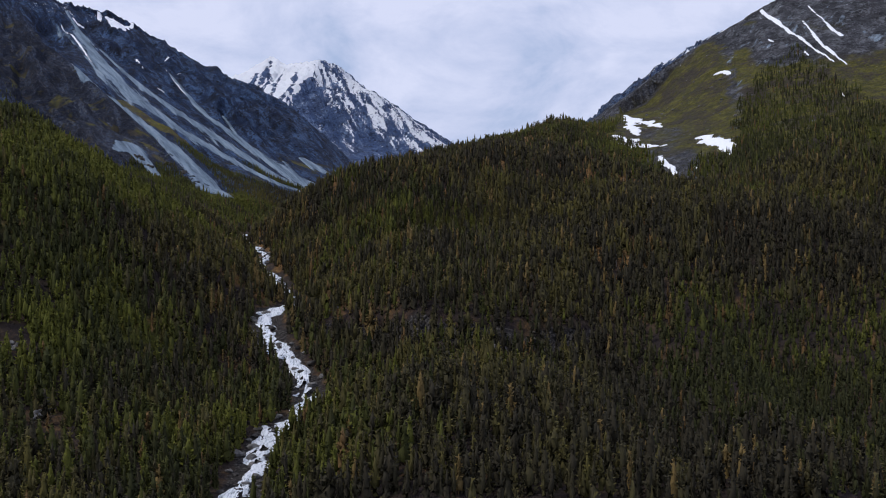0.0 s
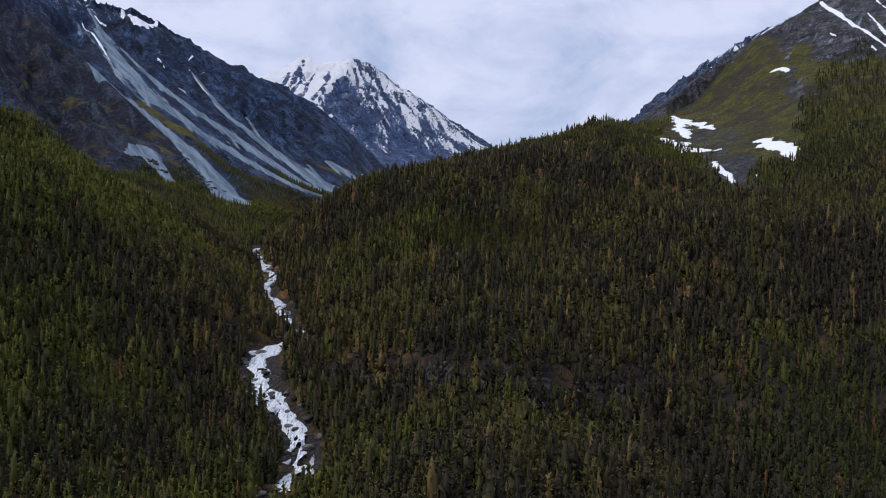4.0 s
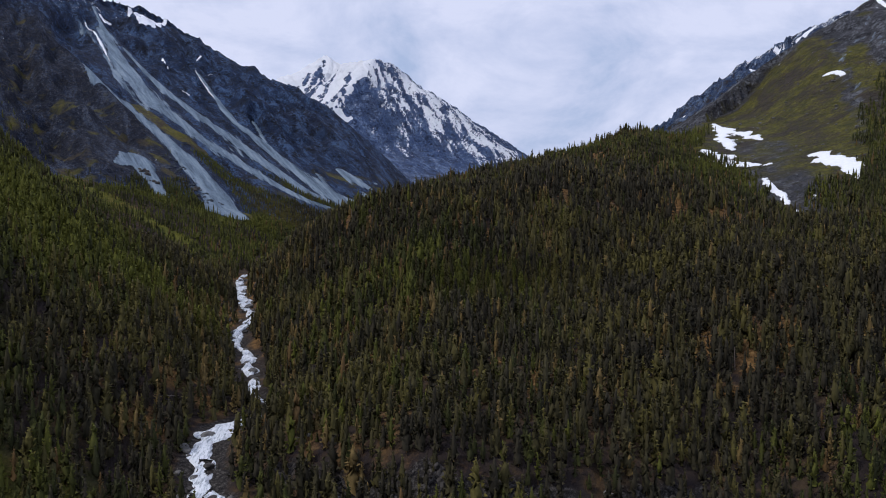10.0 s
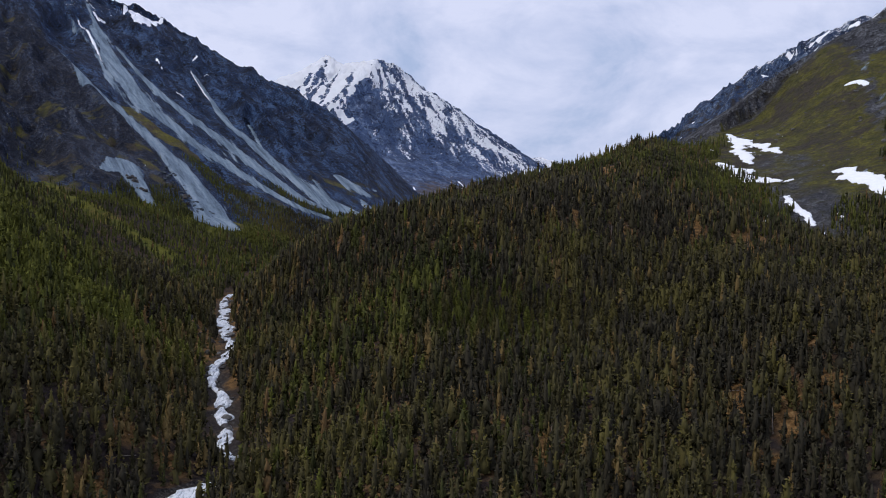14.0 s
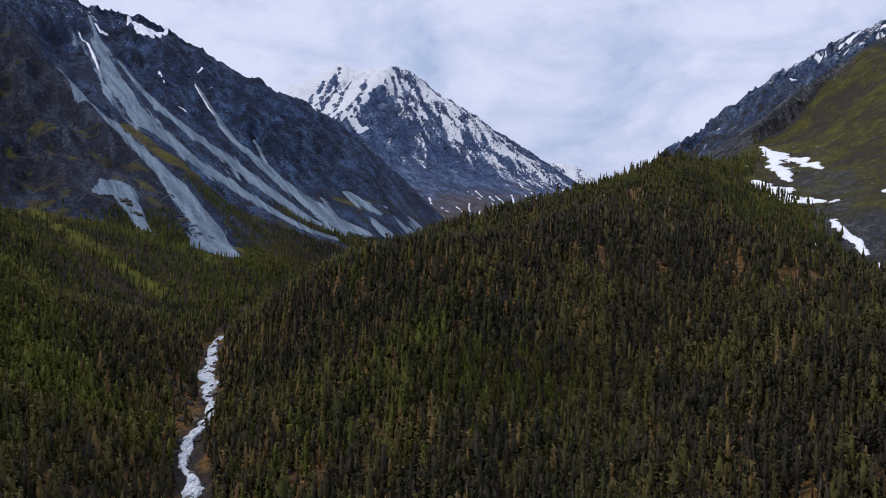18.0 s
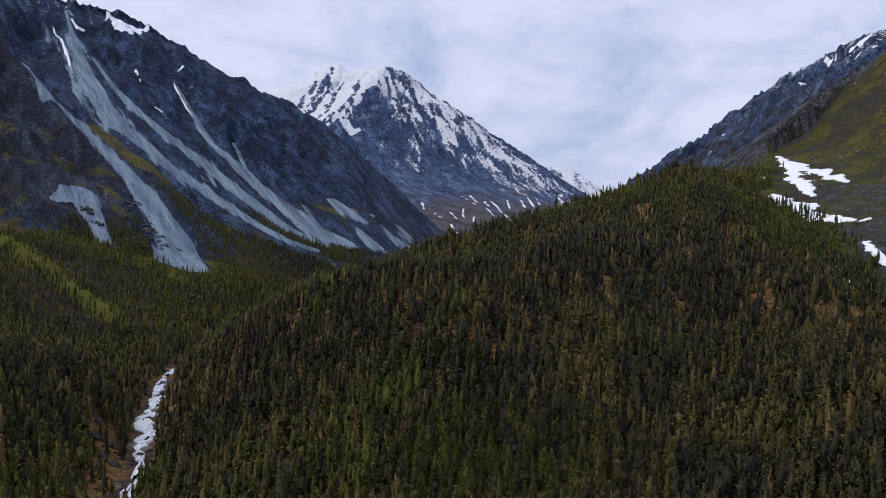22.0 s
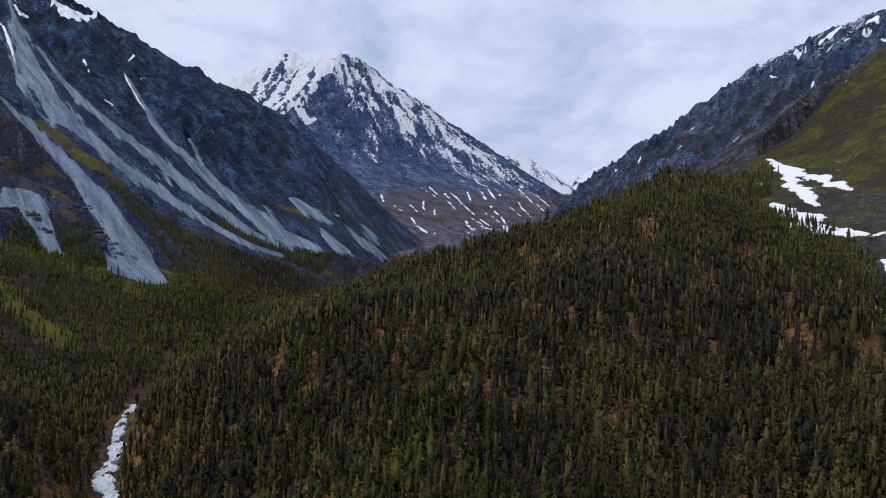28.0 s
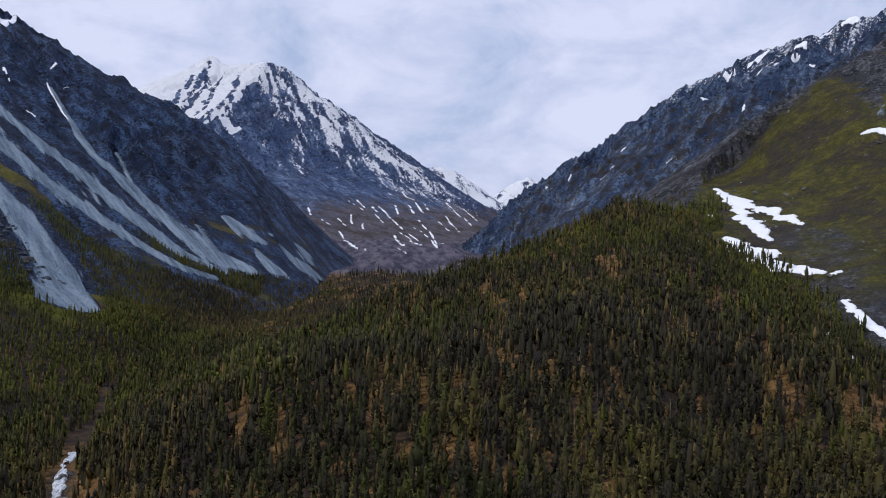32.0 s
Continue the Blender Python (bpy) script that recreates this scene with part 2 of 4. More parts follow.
def right_z(x, y):
    cx = [p[0] for p in RIGHT_CREST]
    cy, cz = np.interp(x, cx, [p[1] for p in RIGHT_CREST]), np.interp(x, cx, [p[2] for p in RIGHT_CREST])
    plane = 129 + 0.24 * (x - 232) + 0.30 * (y - 1304)
    at_crest = 129 + 0.24 * (x - 232) + 0.30 * (cy - 1304)
    w = np.clip((y - 1080) / (cy - 1080), 0, 1) ** 1.4
    ridge, _, _ = cones(x, y, [RIGHT_CREST], 0.7)
    z = np.where(y > cy, ridge, plane + w * (cz - at_crest)) - 2.0 * np.maximum(150 - x, 0)
    z = z + step(70, 200, z) * (6 * fbm(x / 70, y / 70, 5) + np.maximum(0.5 * step(230, 300, z), step(-25, 30, y - cy)) * (3.5 * ridged(x / 30, y / 30, 5) - 1)) - 1
    return z


FAR_RIDGE = [(100, 2620, 40), (160, 2640, 96), (263, 2660, 190), (383, 2690, 271), (531, 2640, 367), (579, 2500, 393), (626, 2420, 425), (644, 2280, 424), (733, 2180, 454), (1000, 2150, 600)]


def ridge_z(x, y):
    z, s, far = cones(x, y, [FAR_RIDGE], 0.72)
    z = under_crest(x, y, z, FAR_RIDGE, -0.3)
    return z + step(40, 200, z) * (30 * ridged(s / 85 + 0.5 * fbm(x / 60, y / 60, 3), far / 350, 4) * np.minimum(far / 70, 1) + 20 * ridged(x / 44, y / 44, 5) - 12)


PEAK = [[(-1500, 4300, 300), (-1000, 4180, 400), (-810, 4100, 512), (-742, 4060, 555), (-700, 4030, 590), (-641, 4002, 618), (-600, 3975, 596), (-540, 3930, 578), (-499, 3900, 582), (-418, 3822, 584), (-346, 3780, 506), (-238, 3700, 438), (-100, 3600, 320), (30, 3500, 218), (121, 3400, 138), (190, 3300, 66), (220, 3240, 20)],
        [(-418, 3822, 574), (-440, 3500, 420), (-446, 3195, 300), (-360, 2950, 150), (-230, 2800, 60)]]


def peak_z(x, y):
    z, s, far = cones(x, y, PEAK, 0.62)
    z = under_crest(x, y, z, PEAK[0], -0.3)
    cy = np.interp(x, [p[0] for p in PEAK[0]], [p[1] for p in PEAK[0]])
    apron = 112 - 0.20 * (np.maximum(x, -330) - 196) + 0.226 * (y - 3280) - 1.2 * np.maximum(y - cy + 60, 0)
    steep = 0.12 + 0.88 * step(-15, 70, z - apron)
    z = smax(z, apron, 25)
    return z + steep * step(30, 160, z) * ((30 * ridged(s / 75 + 0.35 * fbm(x / 80, y / 80, 3), far / 420, 4) - 6) * np.minimum(far / 90, 1) + (0.35 + 0.65 * step(200, 420, z)) * (13 * ridged(x / 45, y / 45, 5) - 6))


FAR_SNOW = [[(-200, 4750, 200), (77, 4700, 300), (130, 4700, 312), (188, 4700, 298), (301, 4700, 205), (380, 4680, 128)]]
FAR_SNOW_B = [[(370, 4790, 140), (440, 4780, 228), (496, 4780, 282), (540, 4780, 262), (620, 4780, 280), (900, 4800, 380)]]


def snow_hill_z(x, y, lines):
    z, s, far = cones(x, y, lines, 0.65)
    return z + 14 * ridged(s / 50, far / 200, 4) * np.minimum(far / 60, 1) + 8 * ridged(x / 40, y / 40, 4) - 6


def all_z(x, y):
    return np.maximum(np.maximum(ground_z(x, y), left_z(x, y)), right_z(x, y))


# ---- building helpers ----
def mesh_from(name, verts, faces, smooth=True, attrs=None):
    me = bpy.data.meshes.new(name)
    verts, faces = np.asarray(verts, np.float32), np.asarray(faces, np.int32)
    me.vertices.add(len(verts))
    me.vertices.foreach_set("co", verts.ravel())
    n, k = faces.shape
    me.loops.add(n * k)
    me.loops.foreach_set("vertex_index", faces.ravel())
    me.polygons.add(n)
    me.polygons.foreach_set("loop_start", np.arange(0, n * k, k, dtype=np.int32))
    me.polygons.foreach_set("use_smooth", np.full(n, smooth))
    for key, val in (attrs or {}).items():
        me.attributes.new(key, "FLOAT", "POINT").data.foreach_set("value", np.asarray(val, np.float32))
    me.update(calc_edges=True)
    return me


def grid(xs, ys, height, keep=None, attrs=None, name="grid"):
    X, Y = np.meshgrid(xs, ys)
    Z = height(X, Y)
    nx, ny = len(xs), len(ys)
    i = (np.arange(ny - 1)[:, None] * nx + np.arange(nx - 1)[None, :])
    faces = np.stack([i, i + 1, i + 1 + nx, i + nx], -1).reshape(-1, 4)
    if keep is not None:
        ok = keep(X, Y, Z).ravel()
        faces = faces[ok[faces].any(1)]
    used = np.unique(faces)
    remap = np.full(nx * ny, -1)
    remap[used] = np.arange(len(used))
    v = np.stack([X, Y, Z], -1).reshape(-1, 3)
    extra = {k: np.asarray(a).ravel()[used] for k, a in (attrs(X, Y, Z) if attrs else {}).items()}
    return mesh_from(name, v[used], remap[faces], True, extra)


def put(name, me, mat, parent=None, label="", category="", group="", kind=""):
    ob = new(name, me)
    if mat:
        me.materials.clear()
        me.materials.append(mat)
    if parent:
        ob.parent = parent
    return tagged(ob, label, category, group, kind)


# ---- materials ----
class Mat:
    def __init__(self, name, rough=0.9, spec=0.2):
        self.m = bpy.data.materials.new(name)
        self.m.use_nodes = True
        self.nt = self.m.node_tree
        self.b = self.nt.nodes["Principled BSDF"]
        self.b.inputs["Roughness"].default_value = rough
        self.b.inputs["Specular IOR Level"].default_value = spec
        self.tc = self.nt.nodes.new("ShaderNodeTexCoord")

    def node(self, kind, **kw):
        n = self.nt.nodes.new(kind)
        for k, v in kw.items():
            if k in n.inputs:
                n.inputs[k].default_value = v
        return n

    def link(self, a, b):
        self.nt.links.new(a, b)

    def noise(self, scale, detail=5, rough=0.6, stretch=None, turn=None):
        n = self.node("ShaderNodeTexNoise", Scale=scale, Detail=detail, Roughness=rough)
        src = self.tc.outputs["Object"]
        if stretch:
            mp = self.node("ShaderNodeMapping", Scale=stretch)
            if turn:
                mp.inputs["Rotation"].default_value = turn
            self.link(src, mp.inputs[0])
            src = mp.outputs[0]
        self.link(src, n.inputs["Vector"])
        return n.outputs["Fac"]

    def attr(self, name):
        n = self.node("ShaderNodeAttribute")
        n.attribute_name = name
        return n.outputs["Fac"]

    def ramp(self, fac, *stops):
        r = self.node("ShaderNodeValToRGB")
        el = r.color_ramp.elements
        while len(el) < len(stops):
            el.new(0.5)
        for e, (p, c) in zip(el, stops):
            e.position, e.color = p, (*c, 1) if len(c) == 3 else c
        self.link(fac, r.inputs[0])
        return r.outputs[0]

    def math(self, op, a, b=None, clamp=False):
        n = self.node("ShaderNodeMath")
        n.operation, n.use_clamp = op, clamp
        for k, v in ((0, a), (1, b)):
            if v is None:
                continue
            if isinstance(v, (int, float)):
                n.inputs[k].default_value = v
            else:
                self.link(v, n.inputs[k])
        return n.outputs[0]

    def cut(self, cover, grain, amount, soft=0.08, level=0.5):
        """A mask that is cover, its edge broken by grain."""
        v = self.math("ADD", cover, self.math("MULTIPLY", self.math("SUBTRACT", grain, 0.5), amount))
        n = self.node("ShaderNodeMapRange")
        n.inputs[1].default_value, n.inputs[2].default_value = level - soft, level + soft
        self.link(v, n.inputs[0])
        return n.outputs[0]

    def mix(self, fac, a, b):
        n = self.node("ShaderNodeMix")
        n.data_type = "RGBA"
        for k, v in ((0, fac), (6, a), (7, b)):
            if isinstance(v, (int, float)):
                n.inputs[k].default_value = v
            elif isinstance(v, tuple):
                n.inputs[k].default_value = (*v, 1)
            else:
                self.link(v, n.inputs[k])
        return n.outputs[2]

    def bump(self, fac, strength, dist):
        n = self.node("ShaderNodeBump", Strength=strength, Distance=dist)
        self.link(fac, n.inputs["Height"])
        self.link(n.outputs[0], self.b.inputs["Normal"])

    def done(self, colour):
        if isinstance(colour, tuple):
            self.b.inputs["Base Color"].default_value = (*colour, 1)
        else:
            self.link(colour, self.b.inputs["Base Color"])
        return self.m


def rock_mat(name, dark, mid, light, grass=(0.085, 0.075, 0.02), grass2=(0.12, 0.09, 0.035), turn=32.0, ribs=(1.0, 5.0, 2.5), size=1.0):
    m = Mat(name, 0.85, 0.25)
    med, fine = m.noise(0.05 * size, 8, 0.72), m.noise(0.20 * size, 7, 0.68)
    mp = m.node("ShaderNodeMapping", Scale=ribs)
    mp.vector_type = "TEXTURE"
    mp.inputs["Rotation"].default_value = (0, 0, radians(turn))
    m.link(m.tc.outputs["Object"], mp.inputs[0])
    run = m.node("ShaderNodeTexNoise", Scale=0.06 * size, Detail=7, Roughness=0.62, Distortion=0.5)
    m.link(mp.outputs[0], run.inputs["Vector"])
    run = run.outputs["Fac"]
    tone = m.math("ADD", m.math("MULTIPLY", run, 0.45), m.math("MULTIPLY", fine, 0.55))
    grain = m.noise(0.55 * size ** 2, 5, 0.7)
    tone = m.math("ADD", m.math("MULTIPLY", tone, 0.6), m.math("MULTIPLY", grain, 0.4))
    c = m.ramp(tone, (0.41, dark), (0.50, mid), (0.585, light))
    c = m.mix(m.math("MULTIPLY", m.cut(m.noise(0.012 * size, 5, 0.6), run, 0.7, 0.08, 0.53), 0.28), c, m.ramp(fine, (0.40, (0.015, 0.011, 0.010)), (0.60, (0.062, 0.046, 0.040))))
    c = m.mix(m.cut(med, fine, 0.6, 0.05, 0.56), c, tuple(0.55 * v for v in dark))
    speck = m.noise(0.26 * size ** 2.5, 4, 0.6)
    c = m.mix(m.math("MULTIPLY", m.cut(speck, run, 1.0, 0.03, 0.60), 0.55), c, tuple(1.2 * v for v in light))
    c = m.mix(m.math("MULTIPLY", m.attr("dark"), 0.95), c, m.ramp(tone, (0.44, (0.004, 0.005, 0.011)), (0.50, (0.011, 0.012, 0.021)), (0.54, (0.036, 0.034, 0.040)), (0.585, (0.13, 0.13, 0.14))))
    g = m.cut(m.attr("grass"), m.noise(0.05, 7, 0.7), 1.3, 0.16)
    turf = m.ramp(m.noise(0.07, 8, 0.75), (0.40, grass), (0.50, tuple(0.6 * a + 0.4 * b for a, b in zip(grass, grass2))), (0.60, grass2))
    turf = m.mix(m.cut(m.noise(0.026, 6, 0.65), fine, 0.6, 0.07, 0.515), turf, m.ramp(fine, (0.42, (0.040, 0.030, 0.027)), (0.58, (0.085, 0.062, 0.048))))
    turf = m.mix(m.math("MULTIPLY", m.cut(m.noise(0.4, 6, 0.75), med, 0.3, 0.06, 0.5), 0.5), turf, tuple(0.4 * v for v in grass))
    c = m.mix(g, c, turf)
    mp2 = m.node("ShaderNodeMapping", Scale=(ribs[0], 3.2 * ribs[1], 2 * ribs[2]))
    mp2.vector_type = "TEXTURE"
    mp2.inputs["Rotation"].default_value = (0, 0, radians(turn))
    m.link(m.tc.outputs["Object"], mp2.inputs[0])
    trail = m.node("ShaderNodeTexNoise", Scale=0.13 * size, Detail=6, Roughness=0.65)
    m.link(mp2.outputs[0], trail.inputs["Vector"])
    s = m.cut(m.attr("scree"), m.math("ADD", m.math("MULTIPLY", trail.outputs["Fac"], 0.7), m.math("MULTIPLY", run, 0.3)), 1.3, 0.08)
    grit = m.math("ADD", m.math("MULTIPLY", trail.outputs["Fac"], 0.75), m.math("MULTIPLY", fine, 0.25))
    c = m.mix(s, c, m.ramp(grit, (0.40, (0.132, 0.185, 0.245)), (0.50, (0.235, 0.320, 0.415)), (0.60, (0.365, 0.455, 0.55))))
    lie = m.math("ADD", m.math("MULTIPLY", run, 0.5), m.math("MULTIPLY", trail.outputs["Fac"], 0.5))
    lie = m.math("ADD", m.math("MULTIPLY", lie, 0.6), m.math("MULTIPLY", fine, 0.4))
    w = m.cut(m.math("ADD", m.attr("snow"), m.math("MULTIPLY", m.math("SUBTRACT", lie, 0.5), 3.0)), m.noise(0.22 * size, 6, 0.7), 1.2, 0.06)
    c = m.mix(w, c, (0.88, 0.90, 0.95))
    m.bump(m.math("ADD", m.math("MULTIPLY", run, 1.2), m.math("ADD", m.math("MULTIPLY", fine, 0.5), m.math("MULTIPLY", grain, 0.12))), 1.0, 16.0)
    return m.done(c)


def ground_mat():
    m = Mat("forest_floor", 0.95, 0.1)
    # Floor tones kept purple-dark: the shade between the trees is put into them.
    c = m.ramp(m.noise(0.05, 7, 0.65), (0.3, (0.018, 0.014, 0.017)), (0.52, (0.034, 0.026, 0.023)), (0.72, (0.085, 0.057, 0.030)))
    g = m.cut(m.attr("grass"), m.noise(0.06, 6), 0.8, 0.2)
    c = m.mix(g, c, m.ramp(m.noise(0.09, 6, 0.7), (0.35, (0.046, 0.056, 0.010)), (0.65, (0.125, 0.118, 0.018))))
    r = m.cut(m.attr("bare"), m.noise(0.11, 7, 0.7), 1.0, 0.18)
    c = m.mix(r, c, m.ramp(m.noise(0.35, 6, 0.8), (0.35, (0.045, 0.027, 0.013)), (0.50, (0.16, 0.088, 0.032)), (0.66, (0.30, 0.185, 0.085))))
    wet = m.cut(m.attr("rock"), m.noise(0.25, 6, 0.7), 0.9, 0.15)
    c = m.mix(wet, c, m.ramp(m.noise(0.8, 6, 0.75), (0.38, (0.012, 0.011, 0.012)), (0.52, (0.036, 0.032, 0.030)), (0.66, (0.13, 0.12, 0.11))))
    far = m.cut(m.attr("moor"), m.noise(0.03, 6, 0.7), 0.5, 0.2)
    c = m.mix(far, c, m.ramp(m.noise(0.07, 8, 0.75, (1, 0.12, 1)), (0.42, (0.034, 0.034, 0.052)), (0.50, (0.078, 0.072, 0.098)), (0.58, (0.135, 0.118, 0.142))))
    m.bump(m.noise(0.5, 6, 0.7), 0.7, 2.0)
    return m.done(c)


def needle_mat(name, dead, lo, hi):
    m = Mat(name, 0.8, 0.12)
    t = m.attr("tint")
    c = m.ramp(t, (0.03, dead), (0.10, lo), (0.55, tuple(0.55 * a + 0.45 * b for a, b in zip(lo, hi))), (1.0, hi))
    n = m.noise(1.1, 4, 0.75)
    # Purple-dark mottling puts the shade among the sprays into the needle colour.
    c = m.mix(m.math("MULTIPLY", m.cut(n, n, 0.0, 0.12, 0.5), 0.30), c, (0.024, 0.020, 0.020))
    return m.done(c)


M_GROUND = ground_mat()
# Slate rock, its blue deepened to put distance haze into the colour.
M_LEFT = rock_mat("hazed_slate_rock", (0.003, 0.008, 0.026), (0.011, 0.028, 0.078), (0.072, 0.136, 0.270), (0.115, 0.108, 0.018), (0.17, 0.145, 0.03))
M_RIGHT = rock_mat("meadow_rock", (0.026, 0.027, 0.033), (0.068, 0.068, 0.078), (0.18, 0.19, 0.21), (0.066, 0.066, 0.010), (0.185, 0.163, 0.020), -30.0, (1.0, 1.5, 1.5))
# Ridge rock tinted blue: distance haze painted into all three tones.
M_RIDGE = rock_mat("hazed_blue_rock", (0.008, 0.019, 0.050), (0.036, 0.070, 0.158), (0.19, 0.26, 0.38), (0.040, 0.036, 0.018), (0.085, 0.068, 0.036), turn=-30.0)
# Far rock is blued and lightened: distance haze put into its base colours.
M_PEAK = rock_mat("hazed_far_rock", (0.022, 0.042, 0.105), (0.058, 0.098, 0.205), (0.17, 0.235, 0.37), (0.115, 0.105, 0.135), (0.17, 0.15, 0.165), turn=25.0, ribs=(1.0, 3.5, 2.5), size=0.75)
M_NEEDLE = needle_mat("pine_needles", (0.175, 0.122, 0.045), (0.035, 0.0315, 0.0205), (0.138, 0.119, 0.029))
M_LARCH = needle_mat("larch_needles", (0.150, 0.092, 0.036), (0.036, 0.040, 0.014), (0.140, 0.146, 0.022))


def plain(name, lo, hi, scale, rough=0.9, bump=0.5, dist=0.3):
    m = Mat(name, rough, 0.2)
    n = m.noise(scale, 6, 0.65)
    m.bump(n, bump, dist)
    return m.done(m.ramp(n, (0.3, lo), (0.7, hi)))


M_BARK = plain("bark", (0.035, 0.026, 0.018), (0.10, 0.075, 0.055), 1.5)
M_SNOW = plain("old_snow", (0.80, 0.82, 0.88), (0.92, 0.93, 0.96), 0.25, 0.7, 0.4, 1.0)

# ---- land ----
GREEN_STRIP = [(-488, 1648), (-466, 1628), (-445, 1609), (-413, 1588), (-386, 1578)]
OCHRE = [[(-496, 1719), (-466, 1690)], [(-410, 1482), (-394, 1466), (-380, 1434)], [(-330, 1640), (-300, 1612)], [(-235, 1720), (-205, 1730)]]


def left_attrs(x, y, z):
    along, cross = 0.53 * x - 0.85 * y, 0.85 * x + 0.53 * y
    gully = ridged(cross / 105 + 0.5 * fbm(along / 110, cross / 70, 4), along / 520, 4)
    up = step(380, 440, z) * step(-560, -640, x)
    crag, _ = near_line(x, y, CRAG, 20)
    green, _ = near_line(x, y, GREEN_STRIP, 4)
    ochre = np.min([near_line(x, y, line, 10)[0] for line in OCHRE], 0)
    foot, _ = near_line(x, y, [(-230, 1700), (-160, 1760), (-150, 1900)], 20)
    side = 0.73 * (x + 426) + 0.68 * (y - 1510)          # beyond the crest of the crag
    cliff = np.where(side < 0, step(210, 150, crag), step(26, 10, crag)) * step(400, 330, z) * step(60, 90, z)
    trails = step(0.05, 0.42, fbm(cross / 11 + 0.6 * fbm(x / 50, y / 50, 3), along / 190, 4))
    mixed, _ = near_line(x, y, [(-712, 2046), (-600, 1850), (-530, 1730), (-466, 1655), (-410, 1640), (-330, 1600)], 25)
    return {"scree": 0.06 - 0.2 * cliff + 0.60 * strip_mask(x, y) + 0.18 * step(0.0, -0.5, gully) + 0.16 * trails + 0.18 * trails * step(45, 12, mixed),
            "snow": 0.16 * up + 0.05 * step(150, 400, z),
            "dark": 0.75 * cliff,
            "grass": 0.10 * step(260, 120, z) + 0.30 * step(105, 70, z) * (1 - strip_mask(x, y)) * step(1640, 1580, y) + 1.6 * step(13, 7, green) + 0.22 * step(90, 30, foot) + 0.5 * step(14, 3, ochre) + cliff * (0.02 + 1.1 * fbm(x / 24, y / 18, 4))}


def right_attrs(x, y, z):
    u = x - 0.245 * y
    cy = np.interp(x, [p[0] for p in RIGHT_CREST], [p[1] for p in RIGHT_CREST])
    rib = 0.8 * step(34, 6, cy - y + 30 * fbm(x / 24, y / 24, 4)) + step(0, 12, y - cy)
    band, _ = near_line(x, y, [(386, 1460), (382, 1442), (366, 1365), (349, 1289), (334, 1216), (315, 1140)], 15)
    head, _ = near_line(x, y, [(400, 1475), (417, 1434), (415, 1369), (417, 1312)], 15)
    rock = np.clip(0.8 * step(13, 3, band + 10 * fbm(x / 14, y / 14, 3)) + step(34, 12, head + 14 * fbm(x / 25, y / 25, 3)) + step(425, 445, x) * step(1200, 1290, y), 0, 1)
    hollow, _ = near_line(x, y, [(247, 1320), (250, 1250), (240, 1190), (235, 1140), (232, 1060), (226, 980)], 20)
    return {"grass": (1 - 0.8 * np.clip(rib, 0, 1)) * (0.95 + 0.45 * fbm(x / 45, y / 80, 4) - 0.38 * step(40, 10, hollow)) - 0.75 * rock,
            "scree": 0.10 + 0.12 * rock + 0.06 * step(16, 2, band + 14 * fbm(x / 14, y / 14, 3)) + 0.04 * np.clip(rib, 0, 1) + 0.2 * step(0.1, 0.4, fbm(x / 20, y / 30, 4)),
            "snow": 0.10 * step(180, 330, z)}


def ridge_attrs(x, y, z):
    _, _, far = cones(x, y, [FAR_RIDGE], 0.72)
    return {"grass": 0.44 * step(90, 240, far), "scree": 0.12 + 0 * z, "snow": 0.08 + 0.30 * step(130, 50, far) * step(200, 360, z)}


PEAK_RIBS = [[(-666, 3830), (-680, 3780), (-700, 3700), (-715, 3640)], [(-630, 3960), (-614, 3800), (-628, 3684), (-650, 3600)], [(-525, 3600), (-534, 3540), (-550, 3470)], [(-508, 3690), (-525, 3600)], [(-575, 3860), (-585, 3740)],
             [(-629, 3936), (-640, 3791), (-665, 3718)], [(-580, 3836), (-579, 3656), (-587, 3560)], [(-517, 3768), (-507, 3584), (-510, 3505)], [(-662, 3856), (-667, 3790)]]
SNOW_BOWL = [(-1000, 4300), (-1000, 3700), (-719, 3640), (-551, 3440), (-475, 3372), (-450, 3410), (-484, 3440), (-504, 3510), (-474, 3597), (-447, 3711), (-436, 3790), (-503, 4000), (-640, 4200)]


def inside(x, y, ring):
    odd = np.zeros(x.shape, bool)
    for (ax, ay), (bx, by) in zip(ring, ring[1:] + ring[:1]):
        hit = ((ay > y) != (by > y)) & (x < (bx - ax) * (y - ay) / (by - ay) + ax)
        odd ^= hit
    return odd


